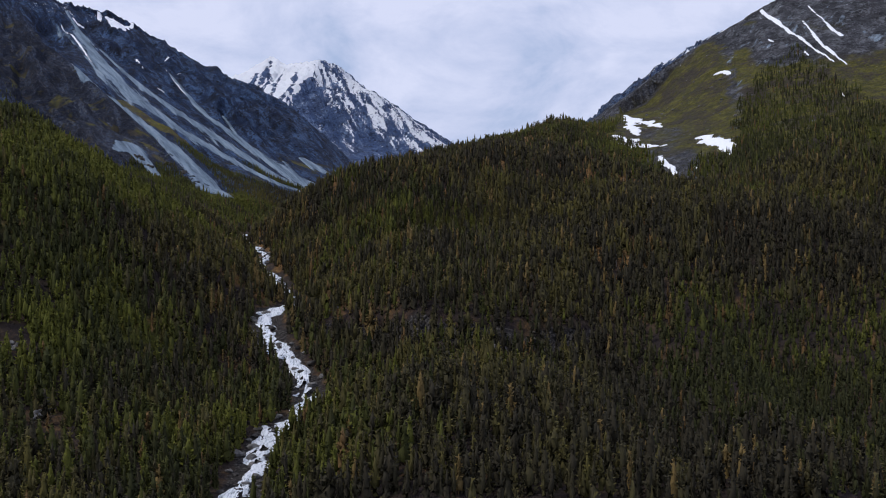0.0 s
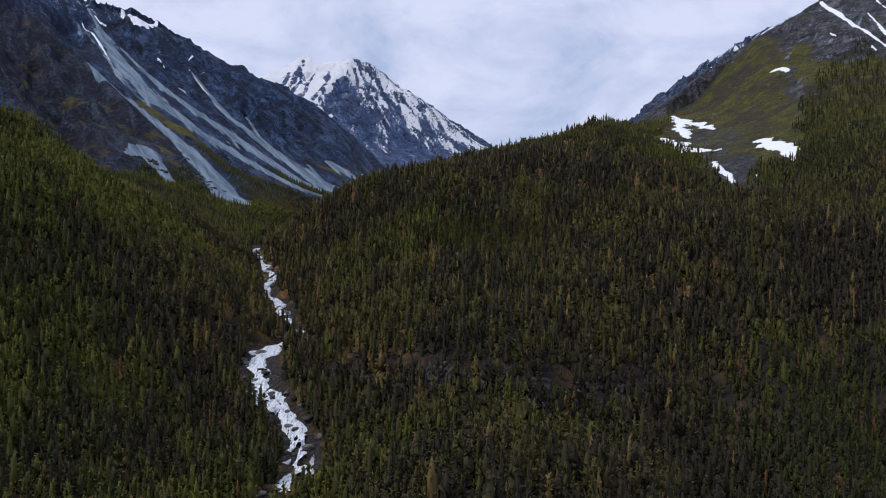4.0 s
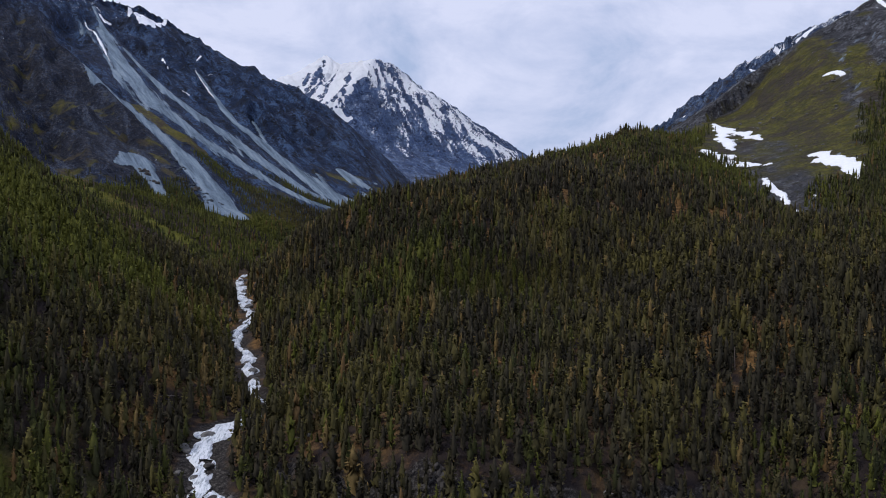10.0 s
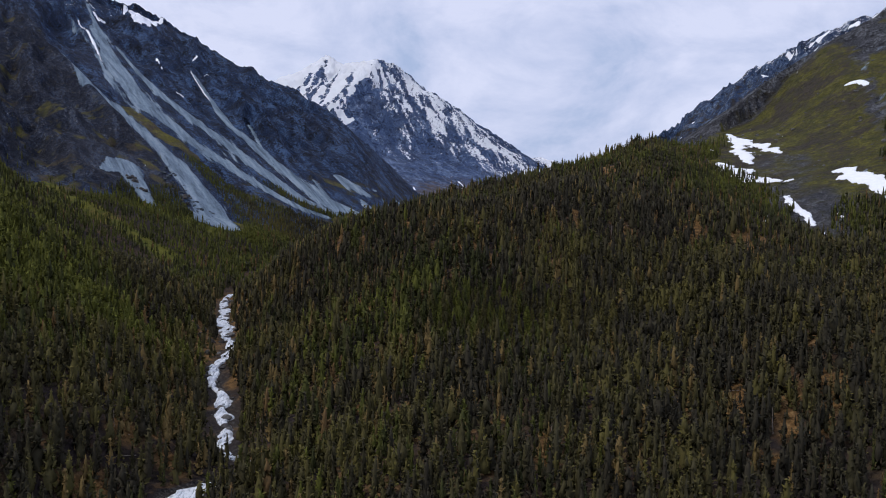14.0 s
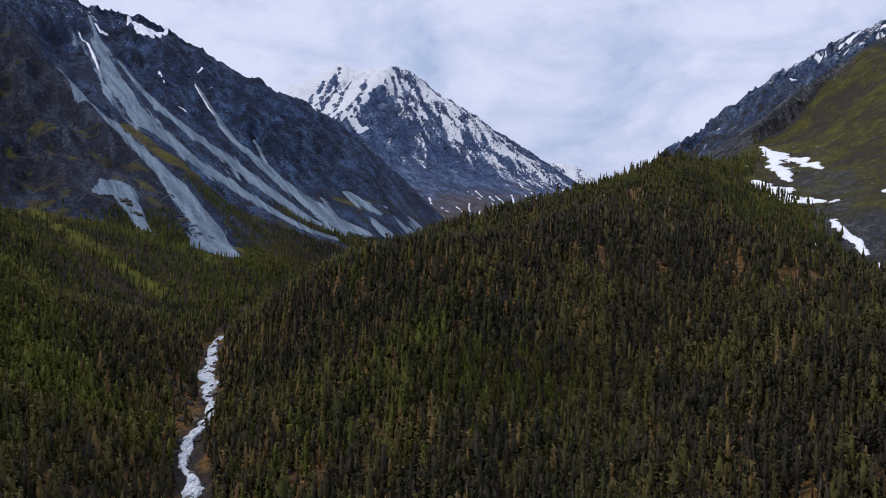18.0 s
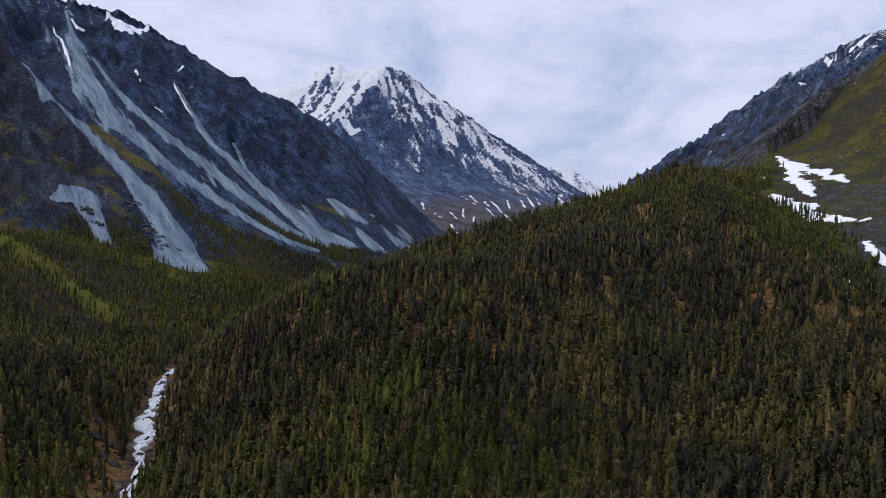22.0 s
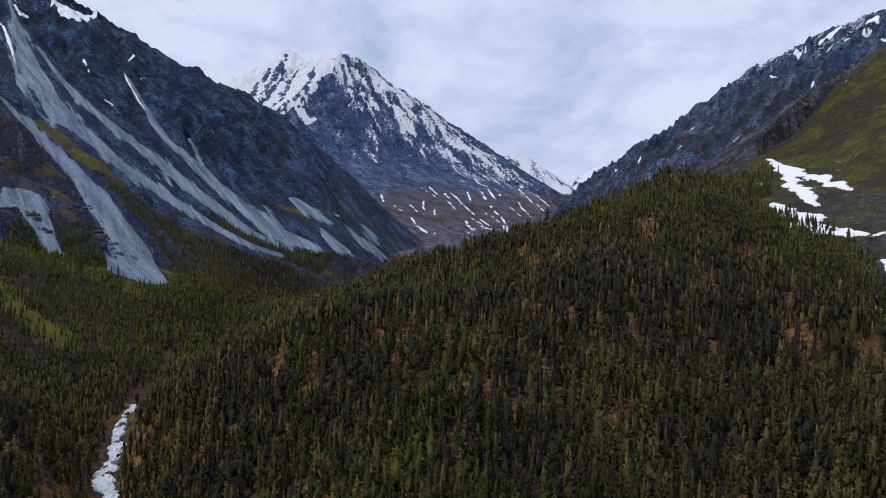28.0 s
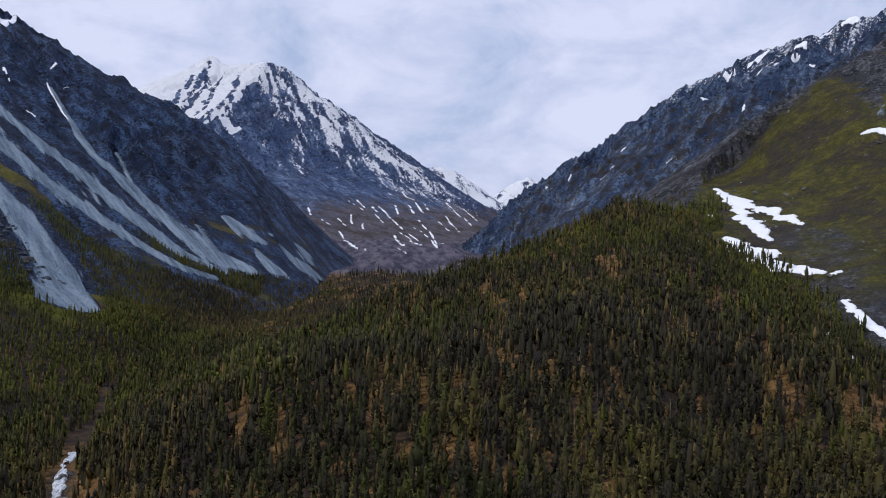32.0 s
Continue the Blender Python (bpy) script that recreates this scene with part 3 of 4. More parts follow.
def peak_attrs(x, y, z):
    streak = fbm((0.90 * x + 0.43 * y) / 12 + 1.2 * fbm(x / 60, y / 60, 4), (0.43 * x - 0.90 * y) / 62, 4)
    wx, wy = x + 14 * fbm(x / 40, y / 40, 3), y + 40 * fbm(x / 40 + 7, y / 40, 3)
    rib = np.max([step(18, 4, near_line(wx, wy, line, 20)[0]) for line in PEAK_RIBS], 0)
    top, _ = near_line(wx, wy, [(-424, 3796), (-393, 3782), (-355, 3755), (-334, 3709)], 12)
    bowl = inside(wx, wy, SNOW_BOWL)
    crest, _ = near_line(x, y, PEAK[0][4:], 16)
    face, _ = near_line(wx, wy, [(-462, 3640), (-455, 3520), (-440, 3400), (-400, 3320)], 30)
    up = step(250, 10, crest - 110 * streak) * step(60, 200, z)
    low = 0.06 + 0.42 * up + 0.14 * step(150, 30, crest - 60 * streak) * step(250, 400, z) + 0.80 * streak * step(120, 260, z) - 0.42 * step(16, 4, top) - 0.15 * step(70, 25, face)
    high = 1.25 + 0.55 * streak - 1.15 * rib
    return {"grass": 0.75 * step(200, 90, z + 40 * fbm(x / 60, y / 60, 3)), "scree": 0.12 * step(200, 80, z), "snow": np.where(bowl, high, low)}


GRASS_STRIP = [(-470, 1320), (-446, 1290), (-397, 1234), (-356, 1204), (-305, 1160), (-265, 1133)]


def gaps(x, y):
    """Openings in the forest, drawn out down the slope."""
    return step(0.17, 0.30, fbm(x / 4.5 + 60, y / 17, 3) + np.interp(y, [600, 760, 1000], [-0.08, 0.0, 0.03])) * step(-0.55, 0.0, fbm(x / 60 + 2, y / 80, 3)) * step(-175, -130, x) * step(215, 170, x) * step(540, 640, y)


BANKS = [[(-181, 898), (-166, 866), (-152, 838), (-147, 812)], [(-163, 969), (-158, 935), (-152, 908)]]


def ground_attrs(x, y, z):
    bank = np.min([near_line(x, y, line, 8)[0] for line in BANKS], 0)
    d = np.abs(x - stream_x(y))
    strip, _ = near_line(x, y, GRASS_STRIP, 6)
    ledge = np.interp(x, LEDGE_X, LEDGE_Y) - y
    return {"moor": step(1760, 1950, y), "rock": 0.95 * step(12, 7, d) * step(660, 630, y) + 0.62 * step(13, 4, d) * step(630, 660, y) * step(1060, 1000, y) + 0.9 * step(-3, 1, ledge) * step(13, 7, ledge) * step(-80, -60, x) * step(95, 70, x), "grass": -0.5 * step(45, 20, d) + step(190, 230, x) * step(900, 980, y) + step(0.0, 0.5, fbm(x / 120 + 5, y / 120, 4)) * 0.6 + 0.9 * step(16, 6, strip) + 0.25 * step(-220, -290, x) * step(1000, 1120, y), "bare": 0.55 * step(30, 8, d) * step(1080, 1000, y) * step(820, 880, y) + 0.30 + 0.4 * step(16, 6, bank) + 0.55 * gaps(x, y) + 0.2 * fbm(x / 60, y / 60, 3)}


def spread(core, edge, gap, far, count):
    a = np.arange(core, edge + 0.1, gap)
    t = np.linspace(0, 1, count + 1)[1:]
    return np.concatenate([core - (core - far[0]) * t[::-1] ** 2, a, edge + (far[1] - edge) * t ** 2])


def sheet(xs, ys, f):
    """The height of the built sheet itself, between its corners."""
    Z = f(*np.meshgrid(xs, ys))

    def at(x, y):
        u, v = np.clip((x - xs[0]) / (xs[1] - xs[0]), 0, len(xs) - 1.001), np.clip((y - ys[0]) / (ys[1] - ys[0]), 0, len(ys) - 1.001)
        i, j = u.astype(int), v.astype(int)
        u, v = u - i, v - j
        return (Z[j, i] * (1 - u) + Z[j, i + 1] * u) * (1 - v) + (Z[j + 1, i] * (1 - u) + Z[j + 1, i + 1] * u) * v
    return at


LEFT_GRID = np.arange(-1000.0, -40, 3), np.arange(1250.0, 2400, 3)
RIGHT_GRID = np.arange(100.0, 800, 4), np.arange(900.0, 1900, 4)
RIDGE_GRID = np.arange(40.0, 1100, 6), np.arange(1750.0, 3100, 6)
PEAK_GRID = np.arange(-1000.0, 420, 6), np.arange(2560.0, 4340, 6)
ground_at = sheet(np.arange(-640.0, 641, 6), np.arange(300.0, 1901, 6), ground_z)
left_at, right_at, ridge_at, peak_at = sheet(*LEFT_GRID, left_z), sheet(*RIGHT_GRID, right_z), sheet(*RIDGE_GRID, ridge_z), sheet(*PEAK_GRID, peak_z)


def land_at(x, y):
    z = ground_at(x, y)
    z = np.where((x < -45) & (y > 1255), np.maximum(z, left_at(x, y)), z)
    return np.where(x > 105, np.maximum(z, right_at(x, y)), z)


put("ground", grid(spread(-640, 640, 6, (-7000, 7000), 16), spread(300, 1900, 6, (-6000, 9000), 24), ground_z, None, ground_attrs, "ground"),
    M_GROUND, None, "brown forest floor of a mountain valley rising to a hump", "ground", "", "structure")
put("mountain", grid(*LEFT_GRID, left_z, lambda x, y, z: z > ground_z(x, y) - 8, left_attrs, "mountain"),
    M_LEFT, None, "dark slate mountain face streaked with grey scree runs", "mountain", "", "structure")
put("mountain", grid(*RIGHT_GRID, right_z, lambda x, y, z: z > ground_z(x, y) - 8, right_attrs, "mountain"),
    M_RIGHT, None, "rounded mountain shoulder with green meadow and grey rock", "mountain", "", "structure")
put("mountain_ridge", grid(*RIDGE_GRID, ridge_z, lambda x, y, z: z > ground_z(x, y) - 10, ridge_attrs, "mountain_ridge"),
    M_RIDGE, None, "jagged rock ridge, tinted blue-grey for haze, with small snow gullies", "mountain", "", "structure")
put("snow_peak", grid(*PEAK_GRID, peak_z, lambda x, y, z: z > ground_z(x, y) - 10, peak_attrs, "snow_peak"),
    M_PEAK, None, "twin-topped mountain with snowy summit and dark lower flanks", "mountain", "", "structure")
snowy = lambda x, y, z: {"grass": 0 * z, "scree": 0 * z, "snow": 0.72 + 0.12 * step(100, 300, z) + 0.8 * fbm(x / 30, y / 60, 3)}
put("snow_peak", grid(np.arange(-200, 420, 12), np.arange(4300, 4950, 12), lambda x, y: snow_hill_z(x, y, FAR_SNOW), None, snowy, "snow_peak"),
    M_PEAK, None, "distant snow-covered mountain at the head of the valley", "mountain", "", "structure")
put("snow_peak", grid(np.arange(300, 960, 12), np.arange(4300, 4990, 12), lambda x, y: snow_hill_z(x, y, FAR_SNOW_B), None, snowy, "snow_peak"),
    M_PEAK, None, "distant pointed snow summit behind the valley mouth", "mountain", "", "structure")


# ---- draped patches: scree and snow ----
def drape(name, line, gap, thick, mat, label, category, group, ragged=0.5, grain=9.0, land=land_at, flow=None):
    """A thin ragged layer that lies along a line (x, y, half width) on the slopes."""
    pts = np.array(line, float)
    lo, hi = (pts[:, :2] - 2.0 * pts[:, 2:]).min(0) - 4, (pts[:, :2] + 2.0 * pts[:, 2:]).max(0) + 4
    X, Y = np.meshgrid(np.arange(lo[0], hi[0], gap), np.arange(lo[1], hi[1], gap))
    d, at = near_line(X, Y, line, gap * 1.5) if len(line) > 1 else (np.hypot(X - line[0][0], Y - line[0][1]), 0 * X)
    w = np.interp(at, np.linspace(0, 1, len(line)), pts[:, 2]) if len(line) > 1 else pts[0, 2]
    m = 1 - d / (w * (1 + ragged * 1.6 * fbm(X / grain, Y / grain, 4)))
    if flow:
        p, q = (flow[0] * X + flow[1] * Y), (-flow[1] * X + flow[0] * Y)
        m = 1.45 - d / w + 0.25 * fbm(q / 14, p / 110, 3)
    ok = m > (0.3 if flow else 0)
    top = land(X, Y) + thick * (np.clip(m * 5, 0, 1) - 0.3)
    nx = X.shape[1]
    # number the separate pieces, cell by cell
    cell = ok[:-1, :-1] & ok[1:, :-1] & ok[:-1, 1:] & ok[1:, 1:]
    mark = np.where(cell, np.arange(cell.size).reshape(cell.shape) + 1, 0)
    while True:
        grown = np.pad(mark, 1)
        grown = np.max([grown[1:-1, 1:-1], grown[:-2, 1:-1], grown[2:, 1:-1], grown[1:-1, :-2], grown[1:-1, 2:]], 0) * cell
        if (grown == mark).all():
            break
        mark = grown
    i = np.arange(X.shape[0] - 1)[:, None] * nx + np.arange(nx - 1)[None]
    every = np.stack([i, i + 1, i + 1 + nx, i + nx], -1).reshape(-1, 4)[cell.ravel()]
    which = mark[cell]
    for piece in np.unique(which):
        f = every[which == piece]
        if len(f) < 5:
            continue
        used = np.unique(f)
        remap = np.full(X.size, -1)
        remap[used] = np.arange(len(used))
        v = np.stack([X, Y, top], -1).reshape(-1, 3)[used]
        f = remap[f]
        # a skirt closes the rim
        e = np.concatenate([f[:, [0, 1]], f[:, [1, 2]], f[:, [2, 3]], f[:, [3, 0]]])
        _, first, count = np.unique(np.sort(e, 1), axis=0, return_index=True, return_counts=True)
        rim = e[first[count == 1]]
        low = v.copy()
        low[:, 2] -= thick + 3
        skirt = np.stack([rim[:, 1], rim[:, 0], rim[:, 0] + len(v), rim[:, 1] + len(v)], -1)
        cover = np.clip(0.1 + 0.95 * m.ravel()[used], 0, 1.1)
        put(name, mesh_from(name, np.concatenate([v, low]), np.concatenate([f, skirt]), True, {"scree": np.concatenate([cover, cover])}), mat, None, label, category, group)


for k, line in enumerate(STRIPS):
    drape("scree_run", [(x, y, max(2.6, 0.95 * w)) for x, y, w in line], 2.0, 1.0, M_LEFT, ("wide tongue of grey scree ending in the forest", "long grey scree run below dark slate cliffs")[k > 0], "scree", "scree runs", 0.5, 22, land_at, (0.53, -0.85))
MEADOW_SNOW = [
    [(241, 1410, 3), (240, 1385, 7), (241, 1342, 9), (250, 1301, 7), (257, 1256, 3)], [(234, 1330, 7), (228, 1290, 8.5), (226, 1260, 7), (223, 1230, 4)],
    [(198, 1246, 4), (206, 1205, 10), (214, 1168, 12), (222, 1155, 9), (229, 1150, 4)], [(232, 1145, 2.2), (239, 1146, 2.6)], [(168, 1224, 2), (176, 1220, 2.6)],
    [(205, 1291, 1.6), (211, 1290, 1.6)], [(193, 1047, 2.2), (199, 1044, 1.8)], [(197, 1129, 1.6), (201, 1128, 1.8)], [(244, 1044, 1.6), (245, 1032, 1.8)],
    [(223, 1102, 3), (223, 1078, 3.6), (224, 1053, 3.4), (224, 1029, 2.2)],
]
SHOULDER_SNOW = [
    [(225, 1009, 2.2), (226, 994, 2.2)], [(278, 1140, 7), (279, 1105, 12), (286, 1088, 11), (283, 1054, 4)], [(342, 1360, 2.4), (354, 1352, 4.6), (357, 1335, 2.4)],
    [(162, 1195, 5)], [(204, 1303, 4)], [(186, 1008, 4)], [(187, 1098, 3)], [(241, 1024, 3)], [(181, 1247, 4)], [(196, 1270, 3)], [(176, 1105, 3)], [(292, 1050, 3)],
    [(446, 1500, 5), (447, 1486, 5.5), (450, 1447, 4.5), (451, 1406, 3.8), (454, 1363, 3.2), (453, 1304, 3), (457, 1253, 2.3)], [(498, 1459, 2.6), (495, 1420, 2.6), (493, 1368, 3.8), (495, 1329, 4.4)],
]
GULLY_SNOW = [
    [(474, 1412, 2.3), (470, 1361, 3.2), (464, 1308, 3.8), (464, 1265, 3.7), (466, 1236, 2.9)], [(425, 1397, 3), (426, 1372, 1.7), (427, 1344, 1.6)], [(441, 1308, 3.4), (442, 1294, 2.3)],
    [(426, 1196, 2), (424, 1172, 2)], [(429, 1166, 1.6), (429, 1142, 2)], [(416, 1250, 2.2), (414, 1244, 2.4)],
    [(-731, 2068, 2.4), (-711, 2040, 2.4), (-644, 1919, 2.8), (-587, 1815, 2.8), (-560, 1780, 2.6)], [(-736, 2148, 3), (-715, 2121, 5), (-715, 2147, 4)],
    [(-723, 2272, 5.9), (-647, 2137, 19.2), (-666, 2243, 19.9), (-660, 2290, 5.0)], [(-700, 2215, 4), (-676, 2175, 5), (-642, 2136, 5), (-629, 2125, 4)], [(-528, 2029, 2), (-486, 1944, 2), (-461, 1897, 2.4), (-439, 1866, 2.8)],
]
CLIFF_SNOW = [
    [(-429, 1846, 1.8), (-397, 1796, 1.3)], [(-556, 1954, 2.2), (-529, 1900, 1.5)], [(-490, 1847, 1.4), (-478, 1843, 2.2)], [(-496, 2020, 2.2), (-491, 2019, 2)],
    [(-545, 2114, 2.8), (-541, 2130, 2)], [(-516, 2116, 1.8), (-512, 2106, 1.8)], [(-407, 1830, 1.4), (-400, 1812, 1.4)], [(-376, 1835, 1.8), (-370, 1832, 1.5)],
    [(-206, 1605, 2), (-211, 1617, 1.6)], [(-296, 1378, 1.2), (-280, 1364, 1.3), (-272, 1358, 1.6)],
]
SNOW = MEADOW_SNOW + SHOULDER_SNOW + GULLY_SNOW + CLIFF_SNOW
for k, line in enumerate(SNOW):
    drape("snow_patch", [(x, y, (0.75 if len(line) == 1 else 0.66 if x > 400 else 1) * w) for x, y, w in line], 1.4, 0.9, M_SNOW, ("small leftover snow patch on the grassy slope", "ragged white snow patch lying in a hollow of the meadow", "narrow white snow streak in a rock gully")[0 if len(line) == 1 else 1 if k < 21 else 2], "snow patch", "snow patches", 0.75 if k < 21 else 0.3, 10 if k < 21 else 16)
LOWER_DASHES = [
    [(-210, 2710), (-173, 2422), (-157, 2389)], [(-179, 2711), (-142, 2449)], [(-150, 2798), (-129, 2698), (-98, 2412)], [(-88, 2447), (-84, 2363)], [(-106, 2044), (-100, 2045)], [(-27, 2485), (-14, 2329), (1, 2267)],
    [(-33, 2870), (-12, 2594)], [(-21, 2907), (1, 2874), (21, 2599)], [(-1, 2912), (20, 2869)], [(-74, 3122), (-52, 3062), (-31, 2993), (-12, 2935)], [(-146, 3121), (-122, 3082), (-108, 3055)], [(-127, 3153), (-107, 3087)],
    [(-160, 3100), (-147, 3078)], [(-134, 2982), (-133, 2913), (-123, 2880)], [(-106, 2948), (-104, 2870)], [(-161, 2913), (-143, 2866)], [(-200, 2884), (-177, 2844)],
]
UPPER_DASHES = [
    [(-232, 2953), (-220, 2889)], [(-89, 3108), (-77, 3074)], [(-80, 3039), (-61, 2969)], [(-16, 3351), (-4, 3297), (18, 3285)], [(3, 3204), (14, 3111)], [(19, 3253), (35, 3164)],
    [(23, 3066), (39, 2996)], [(34, 2944), (52, 2886), (51, 2609)], [(48, 2977), (70, 2795)], [(73, 3095), (95, 3026)], [(93, 3195), (101, 3116), (120, 3042)], [(102, 3329), (132, 3206)],
    [(112, 3403), (145, 3304), (176, 3196)], [(140, 3207), (156, 3131)], [(-33, 3169), (-25, 3080)], [(4, 2993), (28, 2959)], [(44, 3257), (50, 3205)],
]
DASHES = LOWER_DASHES + UPPER_DASHES
for line in DASHES:
    drape("snow_patch", [(x, y, np.interp(y, [2300, 3300], [2.2, 3.4])) for x, y in line], 2.0, 0.8, M_SNOW, "thin snow streak on the foot of the far mountain", "snow patch", "snow patches", 0.8, 14, lambda x, y: np.maximum(peak_at(x, y), ground_z(x, y)))
RIDGE_SNOW = [
    [(535, 2351, 3.1), (549, 2340, 5.2)], [(580, 2353, 3.1), (595, 2345, 5.2), (611, 2355, 5.3)], [(613, 2219, 5.9), (622, 2213, 6.9)], [(589, 2175, 2.9), (601, 2179, 3.8)],
    [(653, 2218, 4.0), (668, 2215, 5.0)], [(684, 2210, 5.0), (703, 2202, 7.0)], [(546, 2208, 2.9), (551, 2206, 2.9)], [(495, 2120, 2.7), (493, 2113, 2.7)], [(374, 2106, 2.2), (381, 2091, 3.1)],
    [(349, 2308, 2.9), (355, 2309, 3.9)], [(293, 2226, 1.9), (313, 2240, 1.9), (319, 2229, 1.9)], [(305, 2586, 2.8), (310, 2602, 2.8)], [(242, 2597, 2.2), (262, 2584, 2.8)],
    [(464, 2231, 2.9), (472, 2240, 3.1)], [(423, 2310, 2.5), (426, 2310, 2.0)], [(596, 2132, 2.3), (605, 2125, 2.3)], [(559, 2177, 1.9), (568, 2182, 2.9)],
]
for line in RIDGE_SNOW:
    drape("snow_patch", line, 1.6, 1.5, M_SNOW, "leftover snow in a hollow of the rock ridge", "snow patch", "snow patches", 0.7, 9, lambda x, y: np.maximum(ridge_at(x, y), land_at(x, y)))


# ---- stream ----
def stream_half(y):
    return np.interp(y, [250, 430, 470, 500, 540, 575, 600, 622, 632, 640, 700, 860, 900, 960, 1015], [5, 6.5, 8, 9, 7.5, 6, 6, 8.5, 5, 2.4, 3.4, 3.4, 4.6, 3.6, 3.0])


def stream():
    ys = np.arange(-300, 1046, 0.6)
    us = np.linspace(-1, 1, 25)
    Y, U = np.meshgrid(ys, us, indexing="ij")
    side = np.sign(U) * 7.0
    half = stream_half(Y) * np.clip(0.8 + 1.1 * fbm(Y / 9, side, 4), 0.35, 1.5)
    X = stream_x(Y) + 2.5 * fbm(Y / 18, Y * 0, 3) + U * half
    Z = stream_z(Y) + 1.1 + 0.8 * fbm(X / 2.2, Y / 4, 3) - 1.0 * U ** 4
    i = np.arange(len(ys) - 1)[:, None] * 25 + np.arange(24)[None]
    f = np.stack([i, i + 1, i + 26, i + 25], -1).reshape(-1, 4)
    # bars of rock split the water
    mid = f[:, 0]
    x, y = X.ravel()[mid], Y.ravel()[mid]
    open_ = ((vnoise(x / 2.2 + 3, y / 8) < np.where(y > 634, 0.85, 0.70)) & (vnoise(x / 0.9, y / 3 + 8) < np.where(y > 634, 0.93, 0.86))) | ((y > 600) & (y < 634))
    f = f[open_]
    m = Mat("white_water", 0.3, 0.5)
    n = m.noise(0.8, 7, 0.72, (1.6, 0.35, 0.5))
    m.bump(n, 0.9, 0.7)
    c = m.ramp(n, (0.34, (0.10, 0.12, 0.14)), (0.43, (0.46, 0.51, 0.57)), (0.52, (0.84, 0.87, 0.92)))
    put("stream", mesh_from("stream", np.stack([X, Y, Z], -1).reshape(-1, 3), f), m.done(c), None, "white foaming mountain stream tumbling over rocks", "stream", "", "structure")


stream()


# ---- forest ----
def crown_template(rng, rings, around, sprays, trunk=True, fine=1.0):
    """A conifer one metre high: a thin dark core set about with many small sprays of needles."""
    v, f = [], []
    base = rng.uniform(0.02, 0.09)
    wide = rng.uniform(0.125, 0.175)
    blunt = rng.uniform(0.72, 1.12)
    lean = rng.normal(0, 0.014, 2)

    def reach(t):
        return wide * (1 - t ** (2.6 - 1.4 * blunt)) ** blunt * (0.72 + 0.28 * min(1.0, t / 0.18)) + 0.006

    for k in range(rings):
        t = (k / rings) ** 0.9
        q = 0.84 * reach(t)
        spin = rng.uniform(0, 6.28)
        for j in range(around):
            a = spin + 6.2832 * j / around
            r = q * rng.uniform(0.48, 1.25)
            v.append((r * math.cos(a) + lean[0] * t, r * math.sin(a) + lean[1] * t, base + (1 - base) * (t + rng.uniform(-0.35, 0.35) / rings)))
    v.append((lean[0], lean[1], 1.0))
    for k in range(rings - 1):
        for j in range(around):
            p, q = k * around + j, k * around + (j + 1) % around
            f += [(p, q, q + around), (p, q + around, p + around)]
    f += [((rings - 1) * around + j, (rings - 1) * around + (j + 1) % around, len(v) - 1) for j in range(around)]
    part = [0.75] * len(v)
    for k in range(sprays):
        t, a = rng.uniform(0.0, 0.97) ** 0.9, rng.uniform(0, 6.28)
        r = reach(t) * rng.uniform(0.74, 1.10)
        c = np.array([r * math.cos(a) + lean[0] * t, r * math.sin(a) + lean[1] * t, base + (1 - base) * t])
        out = np.array([math.cos(a), math.sin(a), rng.uniform(-0.3, 1.0)])
        side = np.cross(out, rng.normal(0, 1, 3))
        side /= np.linalg.norm(side)
        size = fine * rng.uniform(0.026, 0.048) * (1.15 - 0.4 * t)
        n = len(v)
        v += [tuple(c + 1.3 * size * out), tuple(c - 0.7 * size * out + size * side), tuple(c - 0.7 * size * out - size * side)]
        f.append((n, n + 1, n + 2))
        part += [rng.uniform(0.75, 1.25)] * 3
    if trunk:
        n0 = len(v)
        for a in (0, 2.09, 4.19):
            v.append((0.016 * math.cos(a), 0.016 * math.sin(a), -0.08))
        v.append((0, 0, 0.5))
        f += [(n0, n0 + 1, n0 + 3), (n0 + 1, n0 + 2, n0 + 3), (n0 + 2, n0, n0 + 3)]
        part += [0.0] * 4
    return np.array(v), np.array(f), np.array(part)


def plant(name, spots, templates, mat, label):
    """One mesh of many trees. spots: x, y, z, height, girth, turn, tint."""
    V, F, T, off = [], [], [], 0
    pick = np.random.RandomState(len(spots)).randint(len(templates), size=len(spots))
    for k, (tv, tf, tp) in enumerate(templates):
        s = spots[pick == k]
        if not len(s):
            continue
        c, q = np.cos(s[:, 5])[:, None], np.sin(s[:, 5])[:, None]
        h, g = s[:, 3][:, None], (s[:, 3] * s[:, 4])[:, None]
        x = s[:, 0][:, None] + g * (tv[:, 0] * c - tv[:, 1] * q)
        y = s[:, 1][:, None] + g * (tv[:, 0] * q + tv[:, 1] * c)
        z = s[:, 2][:, None] + h * tv[:, 2]
        V.append(np.stack([x, y, z], -1).reshape(-1, 3))
        F.append((tf[None] + off + (np.arange(len(s)) * len(tv))[:, None, None]).reshape(-1, 3))
        T.append((s[:, 6][:, None] * tp[None]).ravel())
        off += len(s) * len(tv)
    me = mesh_from(name, np.concatenate(V), np.concatenate(F), True, {"tint": np.concatenate(T)})
    return put(name, me, mat, None, label, "forest", "", "stuff")


MEADOW = [(240, 1400), (215, 1330), (196, 1240), (207, 1152), (218, 1104), (214, 1061), (214, 1001), (217, 968), (238, 1000), (250, 1050), (262, 1078), (285, 1040), (323, 1171), (350, 1220), (377, 1269), (401, 1305), (426, 1328), (470, 1335), (700, 1450), (700, 1560), (300, 1560)]
